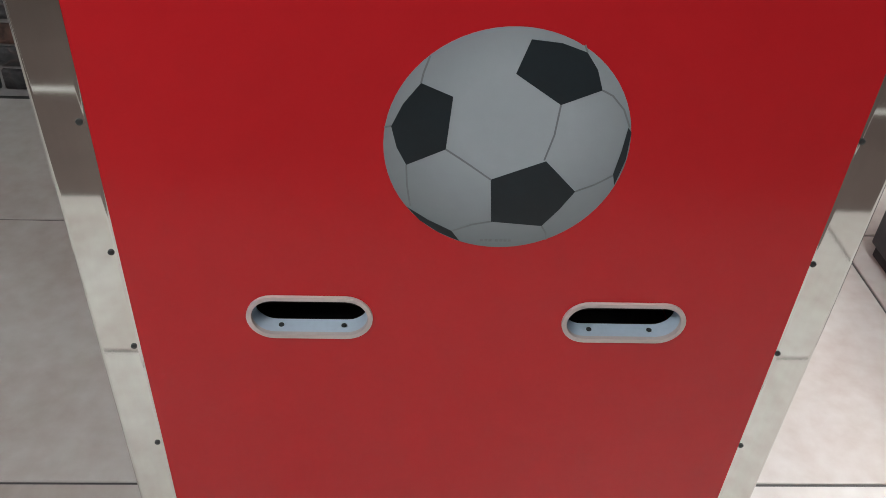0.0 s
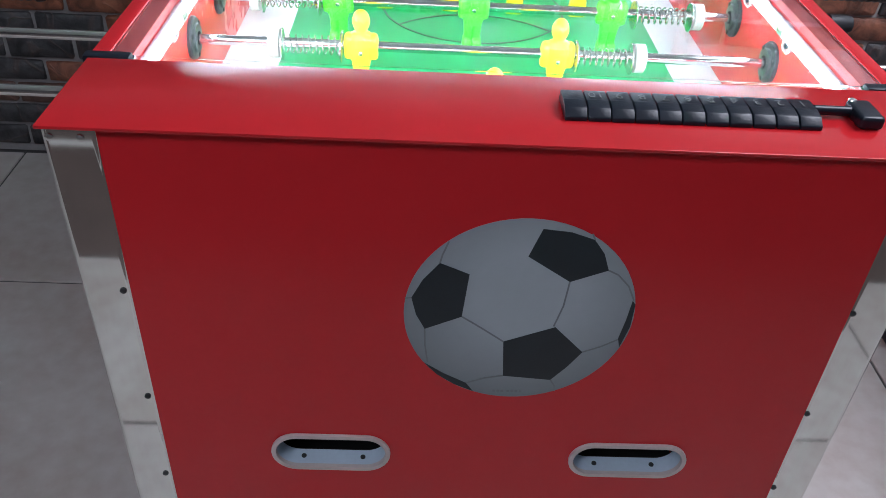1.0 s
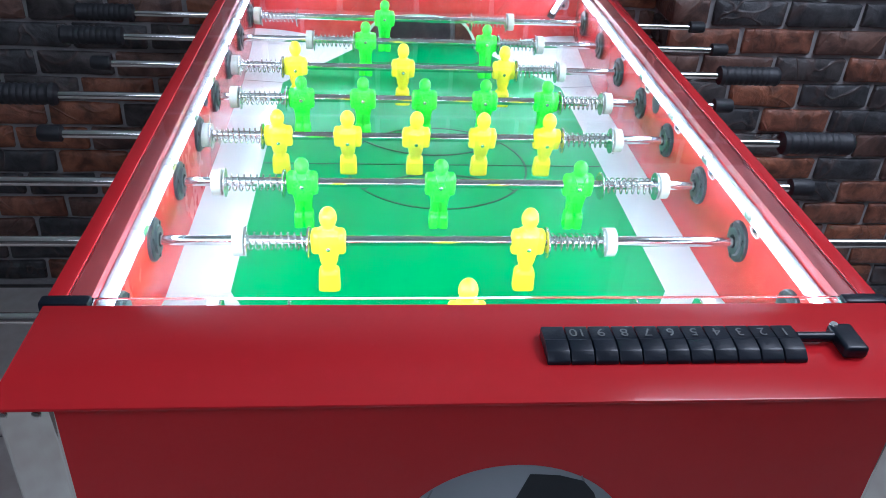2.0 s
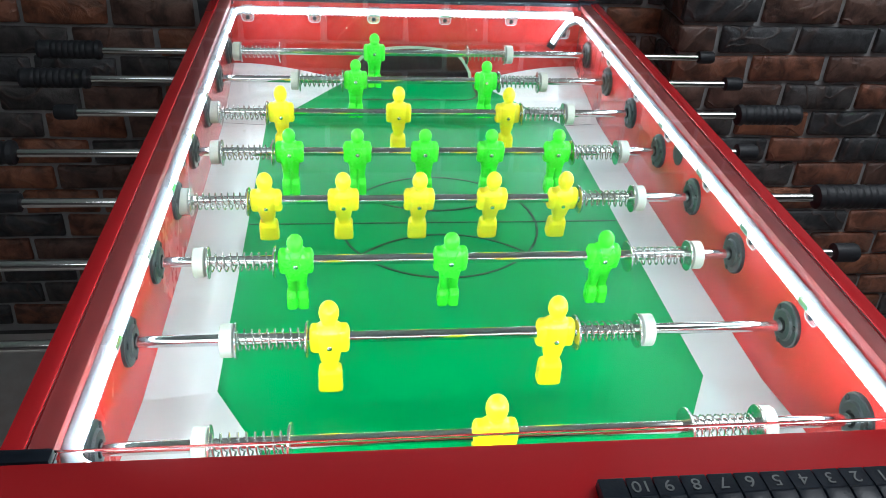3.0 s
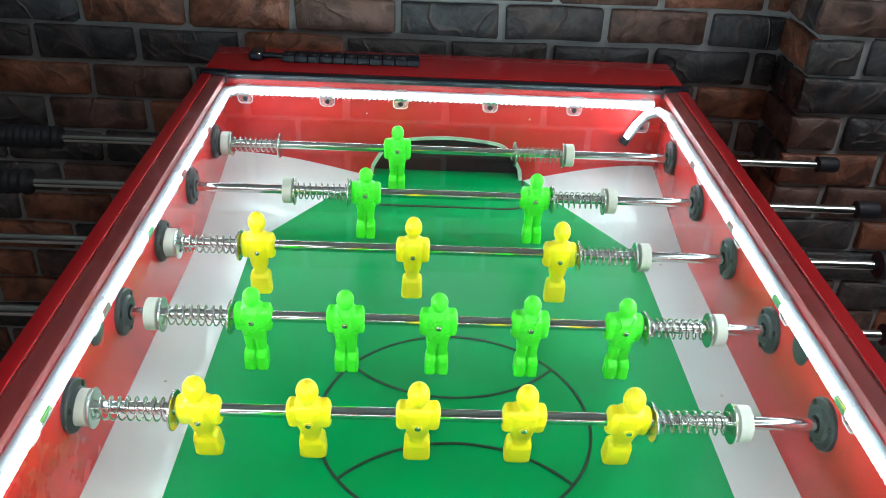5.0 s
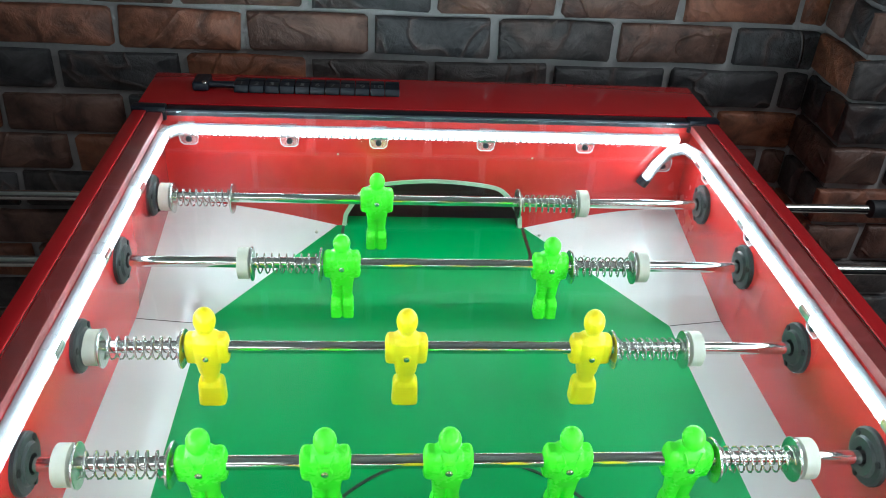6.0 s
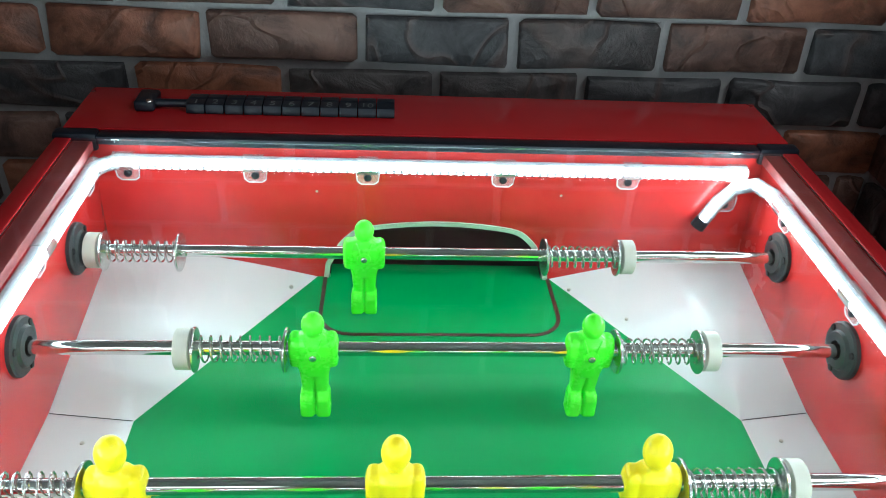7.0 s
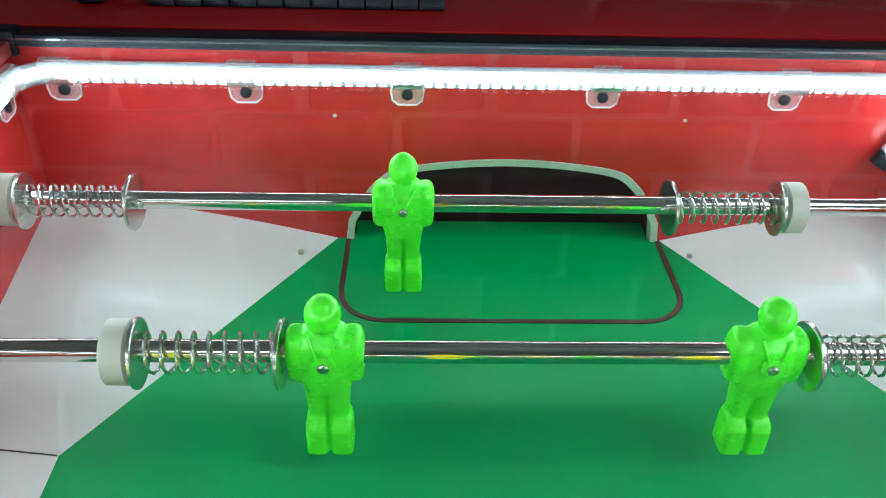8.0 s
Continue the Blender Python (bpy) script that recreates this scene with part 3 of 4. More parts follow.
for s in (-1, 1):
    part("field_line", ribbon(arc(0.006, pc + s * 0.194, 0.158, -s * 41, -s * 139, 36), 0.0034, L0 + 0.0006, L1 + 0.0006), LINE_G, table, smooth=False)
    ye = END_FAR if s > 0 else END_NEAR
    d = 0.106
    hw, r = 0.1305, 0.034
    a = [(0.008 - hw + 0.001, ye - s * 0.001), (0.008 - hw, ye - s * (d - r))]
    a += [(0.008 - hw + r - r * math.cos(radians(w)), ye - s * (d - r + r * math.sin(radians(w)))) for w in range(15, 91, 15)]
    b = [(0.016 - x, y) for x, y in reversed(a)]
    part("field_line", ribbon(a + b, 0.0042, L0, L1), LINE, table, smooth=False)

for ya, yb in ((END_FAR + 0.0005, 1.372), (0.088, END_NEAR - 0.0005)):
    part("goal_floor", box(-0.116, 0.130, ya, yb, FIELD_Z - 0.006, FIELD_Z - 0.0003), GREEN_F, table, smooth=False)

for sx in (-1, 1):
    for y, w in ((1.105, 0.0165),):
        bmc = ribbon([(MX + sx * (GX + 0.001), y + 0.007), (sx * (IN_X - 0.001), y + w)], 0.0009, FIELD_Z + 0.0002, FIELD_Z + 0.0005)
        part("crease", bmc, BUSH, table, smooth=False)
    for x, y, z in ((0.158, 1.318, FIELD_Z + 0.005), (0.212, 1.262, FIELD_Z + 0.0055), (0.300, 1.145, FIELD_Z + 0.0015), (0.317, 1.085, FIELD_Z), (0.322, 0.80, FIELD_Z)):
        part("pin", lathe([(-0.002, 0.0022), (0.0006, 0.0021), (0.0012, 0.0012)], "z", 10, (sx * x, y, z)), NYLON, table, "small white pin head")

# bushings and plugs on the side walls
bush_me = {}
for sx in (-1, 1):
    bmb = lathe([(0, 0.0262), (-sx * 0.0035, 0.0262), (-sx * 0.0052, 0.0245), (-sx * 0.006, 0.0185), (-sx * 0.0085, 0.0165), (-sx * 0.0088, 0.0088), (-sx * 0.004, 0.0086)], "x", 32)
    bush_me[sx] = finish(bmb, "bushing", BUSH)
    scr = finish(lathe([(0, 0.0034), (-sx * 0.0012, 0.003)], "x", 10), "screw", VOID)
    for y in ROD_Y:
        b = place("bushing", bush_me[sx], table, (sx * IN_X, y - 0.73, ROD_Z - FLOOR_Z), label="dark grey round rod bushing")
        for a in (35, 155, 275):
            place("screw", scr, b, (-sx * 0.0056, 0.0215 * math.cos(radians(a)), 0.0215 * math.sin(radians(a))))
    part("hole_plug", lathe([(0, 0.0175), (-sx * 0.0012, 0.0172), (-sx * 0.0018, 0.014)], "x", 24, (sx * IN_X, 0.735, 0.838)), BUSH, table, "dark round plug")

# light tube with clips
TZ, TR = 0.8640, 0.0058   # lit core; the clear tube round it is wider
TUBE_R = 0.0081
xi, yi = IN_X - 0.0082, END_FAR - 0.0082
rr = 0.03
yn = END_NEAR + 0.0082
run = [(xi - 0.03, yn, TZ), (0, yn, TZ), (-xi + rr, yn, TZ)]
run += [(-xi + rr - rr * math.sin(radians(a)), yn + rr - rr * math.cos(radians(a)), TZ) for a in range(10, 91, 10)]
run += [(-xi, 0.7, TZ), (-xi, yi - rr, TZ)]
run += [(-xi + rr - rr * math.cos(radians(a)), yi - rr + rr * math.sin(radians(a)), TZ) for a in range(10, 91, 10)]
run += [(0, yi, TZ), (xi - 0.012, yi, TZ)]
lights = thing("led_light_tube", (0, 0.73, TZ), "lit white light tube clipped round the inside walls", "light tube")


def lit_tube(points):
    """The lit core shines into the table; its back is a milky channel, and a narrow band below carries the chips."""
    bm = tube(points, TR, 24)
    bmesh.ops.recalc_face_normals(bm, faces=bm.faces)
    bm.normal_update()
    for f in bm.faces:
        c = f.calc_center_median()
        if abs(c.x) > IN_X - 0.025 and END_NEAR + 0.03 < c.y < END_FAR - 0.03:
            inward = Vector((-math.copysign(1, c.x), 0, 0))
        elif abs(c.x) < IN_X - 0.03:
            inward = Vector((0, 1 if c.y < 0.7 else -1, 0))
        else:
            inward = Vector((-math.copysign(0.7, c.x), 0.7 if c.y < 0.7 else -0.7, 0))
        lit = f.normal.dot(inward) > 0.12 and 0.0 < f.normal.z < 0.92
        f.material_index = 0 if lit else (2 if f.normal.dot(inward) > 0.12 and f.normal.z < -0.25 else 1)
    return bm


def clear_tube(points):
    """The hollow clear tube round the lit core."""
    bm = tube(points, TUBE_R, 20)
    return tube(points, TUBE_R - 0.0009, 20, bm=bm)


part("lit_core", lit_tube(run), [LED, HOUSING, STRIP_BACK], lights, "glowing white core")
tail = [(xi, END_NEAR + 0.012, TZ), (xi, 0.7, TZ), (xi, yi - 0.05, TZ)]
tail += [(xi - 0.006, yi - 0.018, TZ - 0.004), (xi - 0.020, yi - 0.003, TZ - 0.016), (xi - 0.034, yi, TZ - 0.035), (xi - 0.047, yi, TZ - 0.060)]
part("lit_core", lit_tube(tail), [LED, HOUSING, STRIP_BACK], lights, "glowing white core")
for line in (run, tail):
    hull = part("tube", clear_tube(line), CLEAR, lights, "clear flexible tube")
    hull.visible_shadow = False
e0, e1 = Vector(tail[-2]), Vector(tail[-1])
dirn = (e1 - e0).normalized()
part("end_cap", tube([e1 - dirn * 0.002, e1 + dirn * 0.010], TUBE_R * 1.03, 16), BLACK, lights, "black tube end cap")
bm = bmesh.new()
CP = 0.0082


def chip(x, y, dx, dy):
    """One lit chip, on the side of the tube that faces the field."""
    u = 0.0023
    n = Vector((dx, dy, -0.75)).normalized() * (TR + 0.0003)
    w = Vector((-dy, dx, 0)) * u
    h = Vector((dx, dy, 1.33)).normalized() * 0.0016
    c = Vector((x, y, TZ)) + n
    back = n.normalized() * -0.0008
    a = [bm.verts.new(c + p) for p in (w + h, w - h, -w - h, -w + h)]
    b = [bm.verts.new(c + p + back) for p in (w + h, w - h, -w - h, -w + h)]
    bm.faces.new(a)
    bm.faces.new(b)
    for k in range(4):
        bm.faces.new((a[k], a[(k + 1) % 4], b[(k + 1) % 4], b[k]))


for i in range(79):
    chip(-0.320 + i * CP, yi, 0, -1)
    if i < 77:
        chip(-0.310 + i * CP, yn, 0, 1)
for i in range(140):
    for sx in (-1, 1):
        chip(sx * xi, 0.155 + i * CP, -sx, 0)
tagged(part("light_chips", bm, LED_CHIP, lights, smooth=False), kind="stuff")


def clip(x, y, nx, ny, z=0.852):
    """A clear saddle over the tube with a screwed tab below it, on the wall whose normal is (nx, ny)."""
    tx, ty = ny, -nx

    def at(u, out, w):
        return (x + tx * u + nx * out, y + ty * u + ny * out, z + w)

    prof = [(-0.0115, 0.006), (0.0115, 0.006), (0.0122, -0.002), (0.0112, -0.009), (0.0070, -0.0125), (-0.0070, -0.0125), (-0.0112, -0.009), (-0.0122, -0.002)]
    bm = bmesh.new()
    a = [bm.verts.new(at(u, 0.0008, w)) for u, w in prof]
    b = [bm.verts.new(at(u * 0.93, 0.0032, w * 0.95)) for u, w in prof]
    bm.faces.new(a)
    bm.faces.new(b)
    for i in range(8):
        bm.faces.new((a[i], a[(i + 1) % 8], b[(i + 1) % 8], b[i]))
    # saddle: a bent strip over the tube
    arch = [(0.0165 - 0.0088 + 0.0096 * math.cos(radians(w)), TZ - z + 0.0096 * math.sin(radians(w))) for w in range(-75, 121, 15)]
    rows = [[bm.verts.new(at(u, o, w)) for u in (-0.0105, 0.0105)] for o, w in arch]
    thin = [[bm.verts.new(at(u, o * 0.93 + 0.0006, w + 0.0007)) for u in (-0.0105, 0.0105)] for o, w in arch]
    for r0, r1, t0, t1 in zip(rows, rows[1:], thin, thin[1:]):
        bm.faces.new((r0[0], r0[1], r1[1], r1[0]))
        bm.faces.new((t0[0], t0[1], t1[1], t1[0]))
        for k in (0, 1):
            bm.faces.new((r0[k], r1[k], t1[k], t0[k]))
    for r, t in ((rows[0], thin[0]), (rows[-1], thin[-1])):
        bm.faces.new((r[0], r[1], t[1], t[0]))
    c = part("clip", bm, CLIP, lights, "clear plastic tube clip", smooth=False)
    c.visible_shadow = False
    rim = part("clip_edge", tube([at(u, 0.0030, w) for u, w in prof[1:] + prof[:1]], 0.0008, 6), CLIP_RIM, lights, "raised frosted clip edge")
    rim.visible_shadow = False
    ax = "x" if nx else "y"
    s = nx or ny
    part("screw", lathe([(s * 0.002, 0.0043), (s * 0.0046, 0.0041), (s * 0.0052, 0.003)], ax, 12, (x, y, z - 0.0045)), BLACK, lights, "dark screw head")


for x in (-0.324, -0.192, -0.073, 0.073, 0.211):
    clip(x, END_FAR, 0, -1)
clip(0.326, END_FAR, 0, -1, 0.826)
for y in (0.319, 0.471, 0.619, 0.780, 0.939, 1.110, 1.262):
    clip(IN_X, y, -1, 0, 0.8515)
for y in (0.28, 0.43, 0.58, 0.73, 0.88, 1.028, 1.17, 1.315):
    clip(-IN_X, y, 1, 0, 0.8505)

# ---- rods ----


def ellipse_loft(rows, n=20, power=2.6, at=(0, 0), bm=None):
    """rows: z, half width, half depth, offset in y; super-ellipse rings."""
    own = bmesh.new()
    rings = []
    for z, a, b, oy in rows:
        ring = []
        for i in range(n):
            w = 2 * math.pi * i / n
            c, s = math.cos(w), math.sin(w)
            ring.append(own.verts.new((at[0] + a * math.copysign(abs(c) ** (2 / power), c), at[1] + oy + b * math.copysign(abs(s) ** (2 / power), s), z)))
        rings.append(ring)
    for r0, r1 in zip(rings, rings[1:]):
        for i in range(n):
            own.faces.new((r0[i], r0[(i + 1) % n], r1[(i + 1) % n], r1[i]))
    own.faces.new(rings[0])
    own.faces.new(rings[-1])
    bmesh.ops.recalc_face_normals(own, faces=own.faces)
    return join(bm, own)


def figure_mesh(name, mat, two_feet, front):
    """A moulded table football player round the rod's axis; front: -1 faces the near end."""
    f = front
    bm = bmesh.new()
    own = bmesh.new()
    bmesh.ops.create_uvsphere(own, u_segments=24, v_segments=16, radius=1)
    bmesh.ops.scale(own, vec=(0.0098, 0.0106, 0.0112) if two_feet else (0.0106, 0.0112, 0.0142), verts=own.verts)
    bmesh.ops.translate(own, vec=(0, f * 0.001, 0.0262 if two_feet else 0.0305), verts=own.verts)
    join(bm, own)
    ellipse_loft([(0.013, 0.0075, 0.0075, 0), (0.022, 0.0062, 0.0065, 0)], bm=bm)
    if two_feet:
        ellipse_loft([(-0.026, 0.0128, 0.0088, 0), (-0.016, 0.0150, 0.0106, 0), (0, 0.0160, 0.0122, 0), (0.009, 0.0150, 0.0115, 0), (0.0150, 0.0115, 0.0088, 0), (0.0178, 0.0072, 0.0065, 0)], power=3, bm=bm)
    else:
        ellipse_loft([(-0.030, 0.0104, 0.0080, 0), (-0.015, 0.0126, 0.0106, 0), (0, 0.0145, 0.0122, 0), (0.010, 0.0145, 0.0115, 0), (0.0155, 0.0118, 0.0088, 0), (0.0178, 0.0078, 0.0065, 0)], power=3, bm=bm)
    for sx in (-1, 1):
        ellipse_loft([(-0.0165, 0.0040, 0.006, 0), (-0.0145, 0.0060, 0.0085, 0), (0, 0.0068, 0.0105, 0), (0.0080, 0.0064, 0.0098, 0), (0.0126, 0.0052, 0.0082, 0), (0.0148, 0.0030, 0.0052, 0)], power=2.8, at=(sx * 0.0149, 0), bm=bm)
    if two_feet:
        for sx in (-1, 1):
            ellipse_loft([(-0.054, 0.0052, 0.0062, 0), (-0.044, 0.0054, 0.0066, 0), (-0.030, 0.0064, 0.0078, 0), (-0.012, 0.0076, 0.0086, 0)], power=3, at=(sx * 0.0060, 0), bm=bm)
            ellipse_loft([(-0.0700, 0.0058, 0.0085, f * 0.003), (-0.0687, 0.0066, 0.0098, f * 0.003), (-0.0510, 0.0064, 0.0098, f * 0.003), (-0.0465, 0.0058, 0.0080, f * 0.002), (-0.0445, 0.0045, 0.0060, 0)], power=5, at=(sx * 0.0070, 0), bm=bm)
    else:
        ellipse_loft([(-0.056, 0.0096, 0.0065, 0), (-0.036, 0.0086, 0.0070, 0), (-0.016, 0.0112, 0.0085, 0)], power=3, bm=bm)
        ellipse_loft([(-0.0705, 0.0126, 0.0085, f * 0.001), (-0.0692, 0.0136, 0.0098, f * 0.001), (-0.046, 0.0128, 0.0098, f * 0.001), (-0.0415, 0.0118, 0.0080, f * 0.001), (-0.039, 0.0092, 0.0060, 0)], power=5, bm=bm)
    me = finish(bm, name, mat)
    ob = bpy.data.objects.new("tmp", me)
    scene.collection.objects.link(ob)
    md = ob.modifiers.new("r", "REMESH")
    md.mode, md.voxel_size = "VOXEL", 0.00105
    sm = ob.modifiers.new("s", "SMOOTH")
    sm.factor, sm.iterations = 0.5, 3
    dg = bpy.context.evaluated_depsgraph_get()
    done = bpy.data.meshes.new_from_object(ob.evaluated_get(dg))
    bpy.data.objects.remove(ob)
    done.name = name
    for p in done.polygons:
        p.use_smooth = True
    # raised collar lines and chest boss on the side that faces out
    b2 = bmesh.new()
    b2.from_mesh(done)
    if two_feet:
        for sx in (-1, 1):
            tube([(sx * 0.0078, f * 0.0088, 0.0165), (sx * 0.004, f * 0.0128, 0.006), (0, f * 0.0132, -0.001)], 0.0008, 6, bm=b2)
        lathe([(f * 0.0105, 0.0070), (f * 0.0131, 0.0064), (f * 0.0134, 0.0058)], "y", 16, (0, 0, -0.0005), bm=b2)
        # combed hair: shallow strands at the brow
        for k in range(-3, 4):
            u = k * 0.0017
            tube([(u * 1.15, f * 0.0098 - abs(u) * f * 0.5, 0.0305 - abs(u) * 0.4), (u * 1.05, f * 0.0078 - abs(u) * f * 0.35, 0.0338 - abs(u) * 0.3), (u * 0.9, f * 0.0052, 0.0356 - abs(u) * 0.3)], 0.00045, 5, bm=b2)
        tube([(0, f * 0.0108, 0.0270), (0, f * 0.0116, 0.0245)], 0.0007, 5, bm=b2)
    else:
        lathe([(-f * 0.0100, 0.0050), (-f * 0.0126, 0.0046)], "y", 16, (0, 0, -0.0060), bm=b2)
    out = finish(b2, name, mat, angle=50)
    bpy.data.meshes.remove(done)
    return out


FIG_G = figure_mesh("figure", GREEN_P, True, -1)
FIG_Y = figure_mesh("figure", YELLOW_P, False, 1)
SPRING_L = 0.068
turns = 9.0
N = int(turns * 14)
SPRING = finish(tube([(SPRING_L * i / N, 0.0110 * math.cos(2 * math.pi * turns * i / N), 0.0110 * math.sin(2 * math.pi * turns * i / N)) for i in range(N + 1)], 0.0010, 6), "spring", ZINC)
WASHER = finish(lathe([(-0.0013, 0.0188), (-0.0008, 0.0195), (0.0008, 0.0195), (0.0013, 0.0188)], "x", 32), "washer", ZINC)
BUMPER = finish(lathe([(-0.0066, 0.0165), (-0.0058, 0.0178), (0.0058, 0.0178), (0.0066, 0.0165)], "x", 32), "bumper", NYLON)
SCREW = finish(lathe([(0, 0.0033), (-0.0012, 0.0031), (-0.0020, 0.0020)], "y", 12), "screw", ZINC)
SCREW_B = finish(lathe([(0, 0.0030), (-0.0012, 0.0028), (-0.0018, 0.0018)], "y", 12), "screw", ZINC)
KNOB = finish(lathe([(0, 0.0085), (0.002, 0.0125), (0.030, 0.0125), (0.034, 0.0105)], "x", 20), "end_cap", RUBBER)
grip_prof = [(0, 0.010), (0.003, 0.0175), (0.010, 0.0190), (0.014, 0.0165)]
for i in range(8):
    grip_prof += [(0.018 + i * 0.0105, 0.0165), (0.022 + i * 0.0105, 0.0178), (0.0245 + i * 0.0105, 0.0178)]
grip_prof += [(0.106, 0.0168), (0.112, 0.0185), (0.117, 0.0165), (0.119, 0.010)]
GRIP = finish(lathe(grip_prof, "x", 20), "handle", RUBBER)


LEAN = {3: 6, 4: 14, 5: 3}   # degrees by which a rod is turned


def rod(i, colour, men, left, right, ends, caps):
    """left, right: inner washer, outer washer, bumper; ends: x of both rod ends; caps: what sits on them."""
    y = ROD_Y[i - 1]
    t = thing("foosball_rod", (0, y, ROD_Z), "chromed rod with %d %s plastic figure%s and bumper springs" % (len(men), colour, "s" if len(men) > 1 else ""), "foosball rod", "rods across the table")
    t["origin"] = [0.0, 0.0, 0.0]
    place("rod_bar", finish(lathe([(ends[0], 0.0055), (ends[0] + 0.001, ROD_R), (ends[1] - 0.001, ROD_R), (ends[1], 0.0055)], "x", 24), "rod_bar", CHROME), t, (0, 0, -0.0008), label="polished chrome bar")
    for x in men:
        fig = FIG_G if colour == "green" else FIG_Y
        lean = LEAN.get(i, 0)
        place("figure", fig, t, (x, 0, 0), (lean, 0, 0), label="%s moulded plastic player figure" % colour)
        head, py, pz = (SCREW, -0.0134, -0.0005) if colour == "green" else (SCREW_B, -0.0126, -0.0060)
        c, k = math.cos(radians(lean)), math.sin(radians(lean))
        place("screw", head, t, (x, py * c - pz * k, py * k + pz * c), (lean, 0, 0))
    for side, s in ((left, -1), (right, 1)):
        a, b, c = side
        place("washer", WASHER, t, (a, 0, -0.0028), (0, 0, 3 * s))
        place("washer", WASHER, t, (b, 0, -0.0026), (0, 0, -2 * s))
        sp = place("spring", SPRING, t, (min(a, b) + 0.001, 0, -0.0022), (37 * i, 0, 0))
        sp.scale = ((abs(a - b) - 0.002) / SPRING_L, 1, 1)
        place("bumper", BUMPER, t, (c, 0, -0.0018), label="white nylon bumper ring")
        if i == 8:
            place("screw", SCREW, t, (a - s * 0.005, -0.0060, -0.001))
    for x, cap, s in zip(ends, caps, (-1, 1)):
        if cap == "grip":
            place("handle", GRIP, t, (x - s * 0.115, 0, 0), (0, 0, 0 if s > 0 else 180), "black ribbed rubber handle")
        else:
            place("end_cap", KNOB, t, (x - s * 0.028, 0, 0), (0, 0, 0 if s > 0 else 180), "black rubber end cap")
    return t


rod(1, "yellow", [0.0], (-0.186, -0.256, -0.264), (0.184, 0.254, 0.262), (-0.66, 0.60), ("cap", "grip"))
rod(2, "yellow", [-0.1525, 0.090], (-0.176, -0.249, -0.258), (0.113, 0.182, 0.192), (-0.62, 0.675), ("cap", "grip"))
rod(3, "green", [-0.194, -0.0075, 0.184], (-0.2185, -0.2965, -0.3065), (0.216, 0.294, 0.304), (-0.705, 0.517), ("grip", "cap"))
rod(4, "yellow", [-0.240, -0.137, -0.034, 0.067, 0.167], (-0.2635, -0.338, -0.347), (0.1905, 0.267, 0.277), (-0.580, 0.655), ("cap", "grip"))
rod(5, "green", [-0.2165, -0.1155, -0.0135, 0.088, 0.1925], (-0.2405, -0.315, -0.325), (0.216, 0.2875, 0.298), (-0.720, 0.512), ("grip", "cap"))
rod(6, "yellow", [-0.2375, -0.0445, 0.1405], (-0.2605, -0.336, -0.3445), (0.1635, 0.237, 0.2475), (-0.588, 0.662), ("cap", "grip"))
rod(7, "green", [-0.1135, 0.1255], (-0.137, -0.2135, -0.2225), (0.1495, 0.223, 0.233), (-0.690, 0.614), ("grip", "cap"))
rod(8, "green", [-0.0745], (-0.257, -0.3305, -0.340), (0.1095, 0.1845, 0.1945), (-0.705, 0.618), ("grip", "cap"))

# ---- score counters ----


def counter(m):
    t = thing("score_counter", (0, 0, 0), "black plastic bead score counter with pale numbers", "score counter", "score counters")
    z0 = TOP
    w = 0.0206

    def bead(x, numbered):
        prof = [(0.022, z0 + 0.0002), (0.0225, z0 + 0.004), (0.030, z0 + 0.0095), (0.043, z0 + 0.0112), (0.0445, z0 + 0.0098), (0.062, z0 + 0.0105), (0.064, z0 + 0.0002)]
        own = bmesh.new()
        x0, x1 = x + 0.0006, x + w - 0.0006
        a = [own.verts.new((x0, y, z)) for y, z in prof]
        b = [own.verts.new((x1, y, z)) for y, z in prof]
        own.faces.new(a)
        own.faces.new(b)
        for k in range(len(prof)):
            own.faces.new((a[k], a[(k + 1) % len(prof)], b[(k + 1) % len(prof)], b[k]))
        bmesh.ops.bevel(own, geom=own.edges[:], offset=0.0009, segments=2, affect="EDGES", profile=0.5)
        return part("bead" if numbered else "end_block", own, BLACK, t)

    bead(0.0445, False)
    for i in range(10):
        x = 0.0445 + w * (i + 1)
        b = bead(x, True)
        cu = bpy.data.curves.new("number", "FONT")
        cu.body = str(10 - i)
        cu.size = 0.0150
        cu.align_x, cu.align_y = "CENTER", "CENTER"
        cu.extrude = 0.0002
        tmp = bpy.data.objects.new("tmp", cu)
        scene.collection.objects.link(tmp)
        me = bpy.data.meshes.new_from_object(tmp.evaluated_get(bpy.context.evaluated_depsgraph_get()))
        bpy.data.objects.remove(tmp)
        me.materials.clear()
        me.materials.append(INK)
        nb = new("number", me)
        nb.parent = b
        nb.matrix_basis = pose(x + w / 2, 0.0535, z0 + 0.0104, 2.3, 0, 180)
    xr = 0.0445 + w * 11
    part("rod_bar", lathe([(xr, 0.0045), (0.306, 0.0045)], "x", 14, (0, 0.050, z0 + 0.0065)), BLACK, t)
    part("end_block", box(0.304, 0.326, 0.026, 0.063, z0 + 0.0002, z0 + 0.0125, 0.0035, 3), BLACK, t)
    part("screw", lathe([(0, 0.004), (0.0015, 0.0032)], "z", 10, (0.309, 0.060, z0 + 0.0120)), ZINC, t)
    t.matrix_basis = m
    return t


first = counter(Matrix.Identity(4))
copy_thing(first, pose(0, 1.4625, 0, 0, 0, 180))

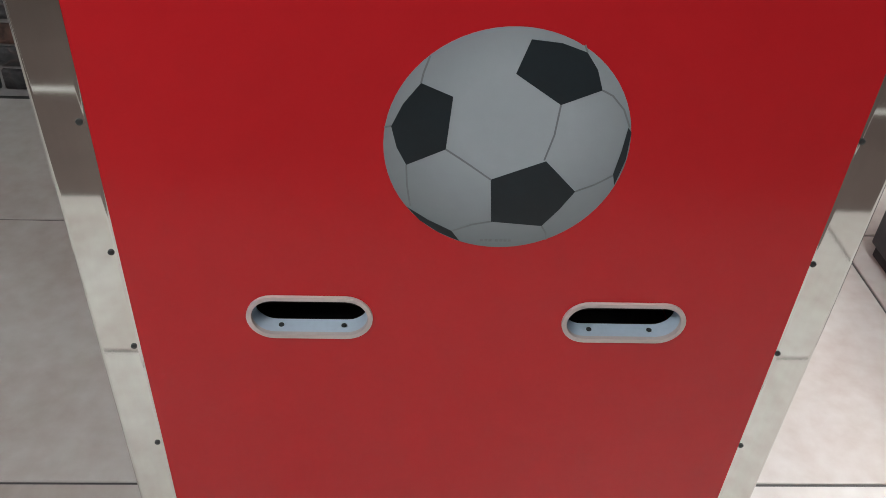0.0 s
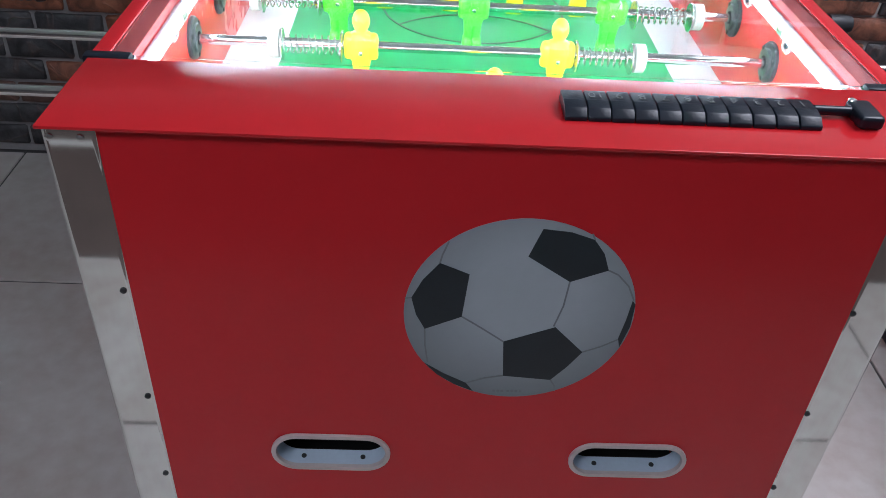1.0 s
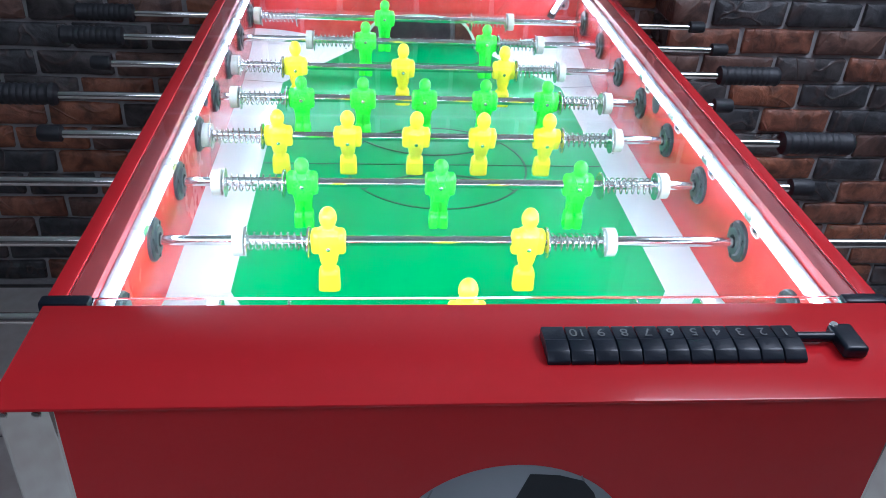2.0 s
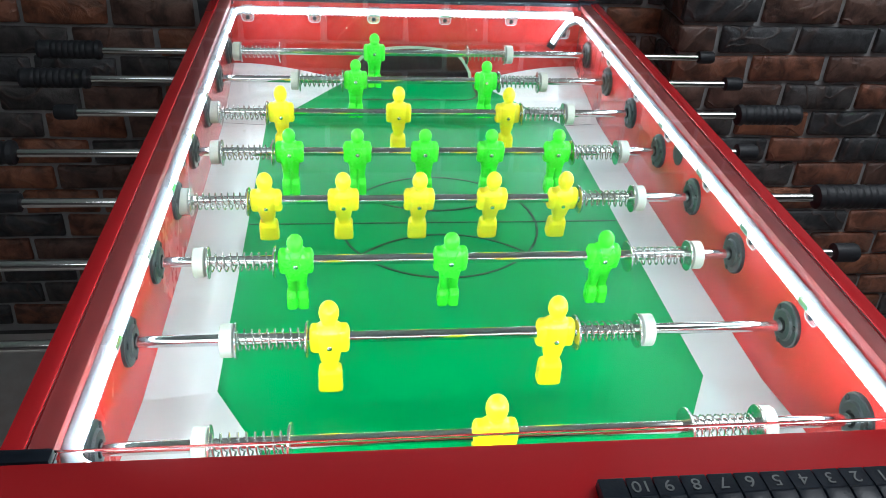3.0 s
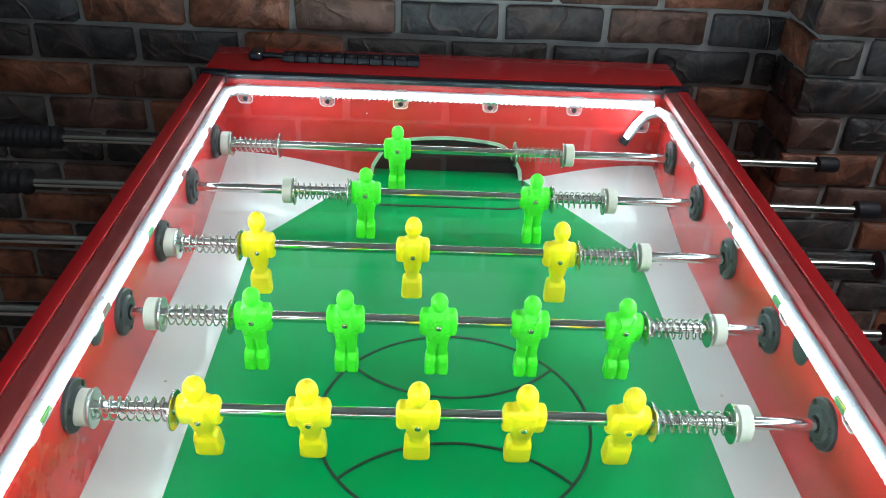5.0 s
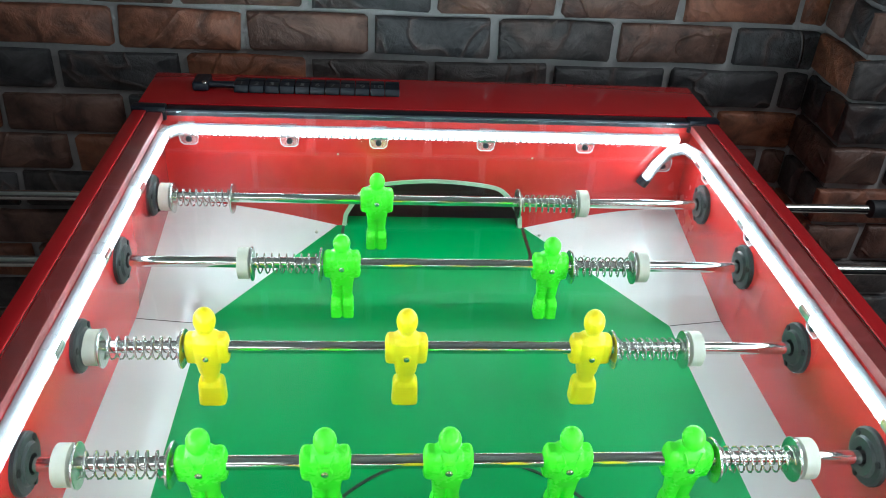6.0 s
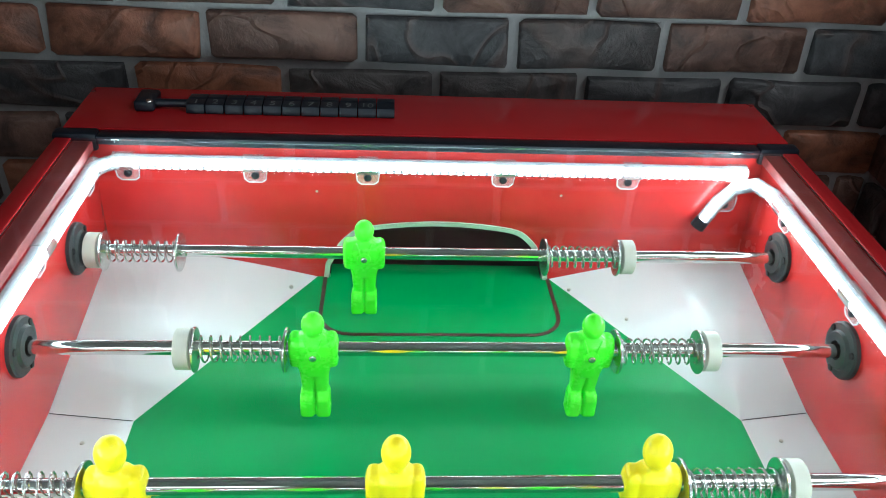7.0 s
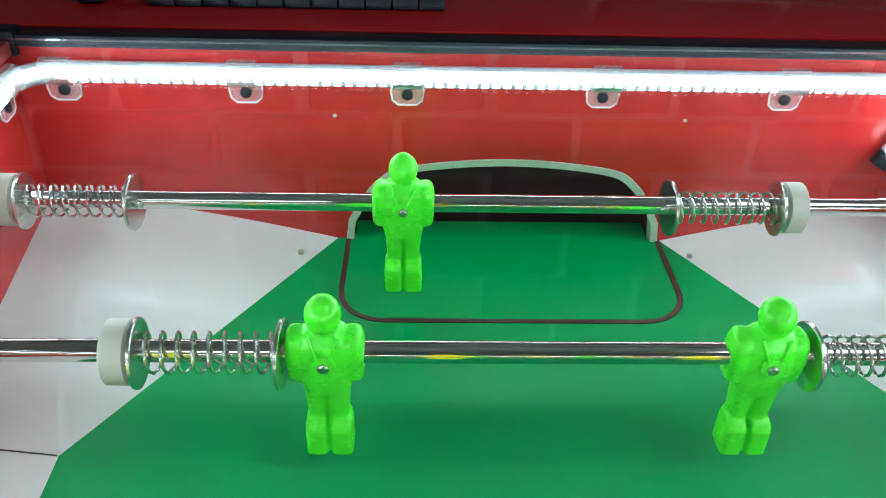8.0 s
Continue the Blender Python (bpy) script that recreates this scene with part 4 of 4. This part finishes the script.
# ---- floor tiles ----
tile_me = {}
xs = [-2.6, -1.95, -1.22, -0.49 + 0.245, 0.975, 1.7, 2.42, 2.8]
ysj = [-1.06, -0.53, 0.203, 0.933, 1.524]
for x0, x1 in zip(xs, xs[1:]):
    for y0, y1 in zip(ysj, ysj[1:]):
        k = (round(x1 - x0, 3), round(y1 - y0, 3))
        if k not in tile_me:
            tile_me[k] = finish(box(0.003, k[0] - 0.003, 0.003, k[1] - 0.003, -0.02, 0, 0.0015, 1), "tile", FLOOR)
        place("tile", tile_me[k], floor, (x0, y0, FLOOR_Z))

mat_floor = tagged(new("floor_dark", finish(box(-2.6, 2.8, -3.2, -1.064, FLOOR_Z - 0.02, FLOOR_Z - 0.001), "floor_dark", DARK_FLOOR)), "dark brown floor beyond the pale stone tiles", "floor", kind="structure")
tagged(new("floor_strip", finish(box(-2.6, 2.8, -1.62, -1.59, FLOOR_Z - 0.001, FLOOR_Z + 0.003, 0.001), "floor_strip", STRIP)), "thin white edging strip set across the dark floor", "trim", kind="structure")

# ---- bricks ----
BL, BH, BD = 0.173, 0.058, 0.010


def brick_mesh(length, seed):
    rnd = random.Random(seed)
    bm = bmesh.new()
    h = BH / 2
    a = length / 2
    c = 0.0035
    outline = [(-a, -h + c), (-a + c, -h), (0, -h), (a - c, -h), (a, -h + c), (a, h - c), (a - c, h), (0, h), (-a + c, h), (-a, h - c)]
    outline = [(x + rnd.uniform(-0.0022, 0.0022), z + rnd.uniform(-0.002, 0.002)) for x, z in outline]
    back = [bm.verts.new((x, 0.012, z)) for x, z in outline]
    rim = [bm.verts.new((x, -0.002 + rnd.uniform(-0.001, 0.001), z)) for x, z in outline]
    top = [bm.verts.new((math.copysign(max(abs(x) - 0.0032, 0), x), -0.0058 + rnd.uniform(-0.0008, 0.0008), math.copysign(abs(z) - 0.0030, z))) for x, z in outline]
    n = len(outline)
    for r0, r1 in ((back, rim), (rim, top)):
        for i in range(n):
            bm.faces.new((r0[i], r0[(i + 1) % n], r1[(i + 1) % n], r1[i]))
    mid = bm.verts.new((rnd.uniform(-0.03, 0.03) * length / BL, -0.0072, rnd.uniform(-0.01, 0.01)))
    for i in range(n):
        bm.faces.new((top[i], top[(i + 1) % n], mid))
    return finish(bm, "brick", BRICK, angle=60)


FULL = [brick_mesh(BL, s) for s in range(10)]
cut = {}


def cut_mesh(length, seed=0):
    k = (round(length, 3), seed % 3)
    if k not in cut:
        cut[k] = brick_mesh(k[0], 100 + seed % 3)
    return cut[k]


pick = random.Random(5)
for r in range(-14, 7):
    z = 0.937 + 0.0675 * r
    off = -0.271 if r % 2 == 0 else -0.1785
    for k in range(-9, 6):
        x0 = off + 0.185 * k + 0.006
        x1 = x0 + BL
        x1c = min(x1, 0.604)
        if x1c - x0 < 0.02 or x0 < -1.75:
            continue
        me = pick.choice(FULL) if x1c == x1 else cut_mesh(x1c - x0, k)
        place("brick", me, wall_back, ((x0 + x1c) / 2, WALL_Y + pick.uniform(-0.001, 0.001), z + pick.uniform(-0.0012, 0.0012)), (0, pick.uniform(-0.5, 0.5), 0))
    # return of the forward wall and its face
    w = 0.124 if r % 2 == 0 else 0.06
    place("brick", cut_mesh(w if r % 2 == 0 else 0.052, r), pilaster, (0.606, 1.404 + (0.062 if r % 2 == 0 else 0.092), z), (0, 0, -90))
    if r % 2:
        place("brick", cut_mesh(0.058, r + 1), pilaster, (0.606, 1.404 + 0.029, z), (0, 0, -90))
    x = 0.602
    first_len = BL if r % 2 else 0.086
    while x < 1.75:
        ln = first_len
        first_len = BL
        me = pick.choice(FULL) if ln == BL else cut_mesh(ln, r)
        place("brick", me, pilaster, (x + ln / 2, 1.400 + pick.uniform(-0.001, 0.001), z + pick.uniform(-0.0012, 0.0012)), (0, pick.uniform(-0.5, 0.5), 0))
        x += ln + 0.012
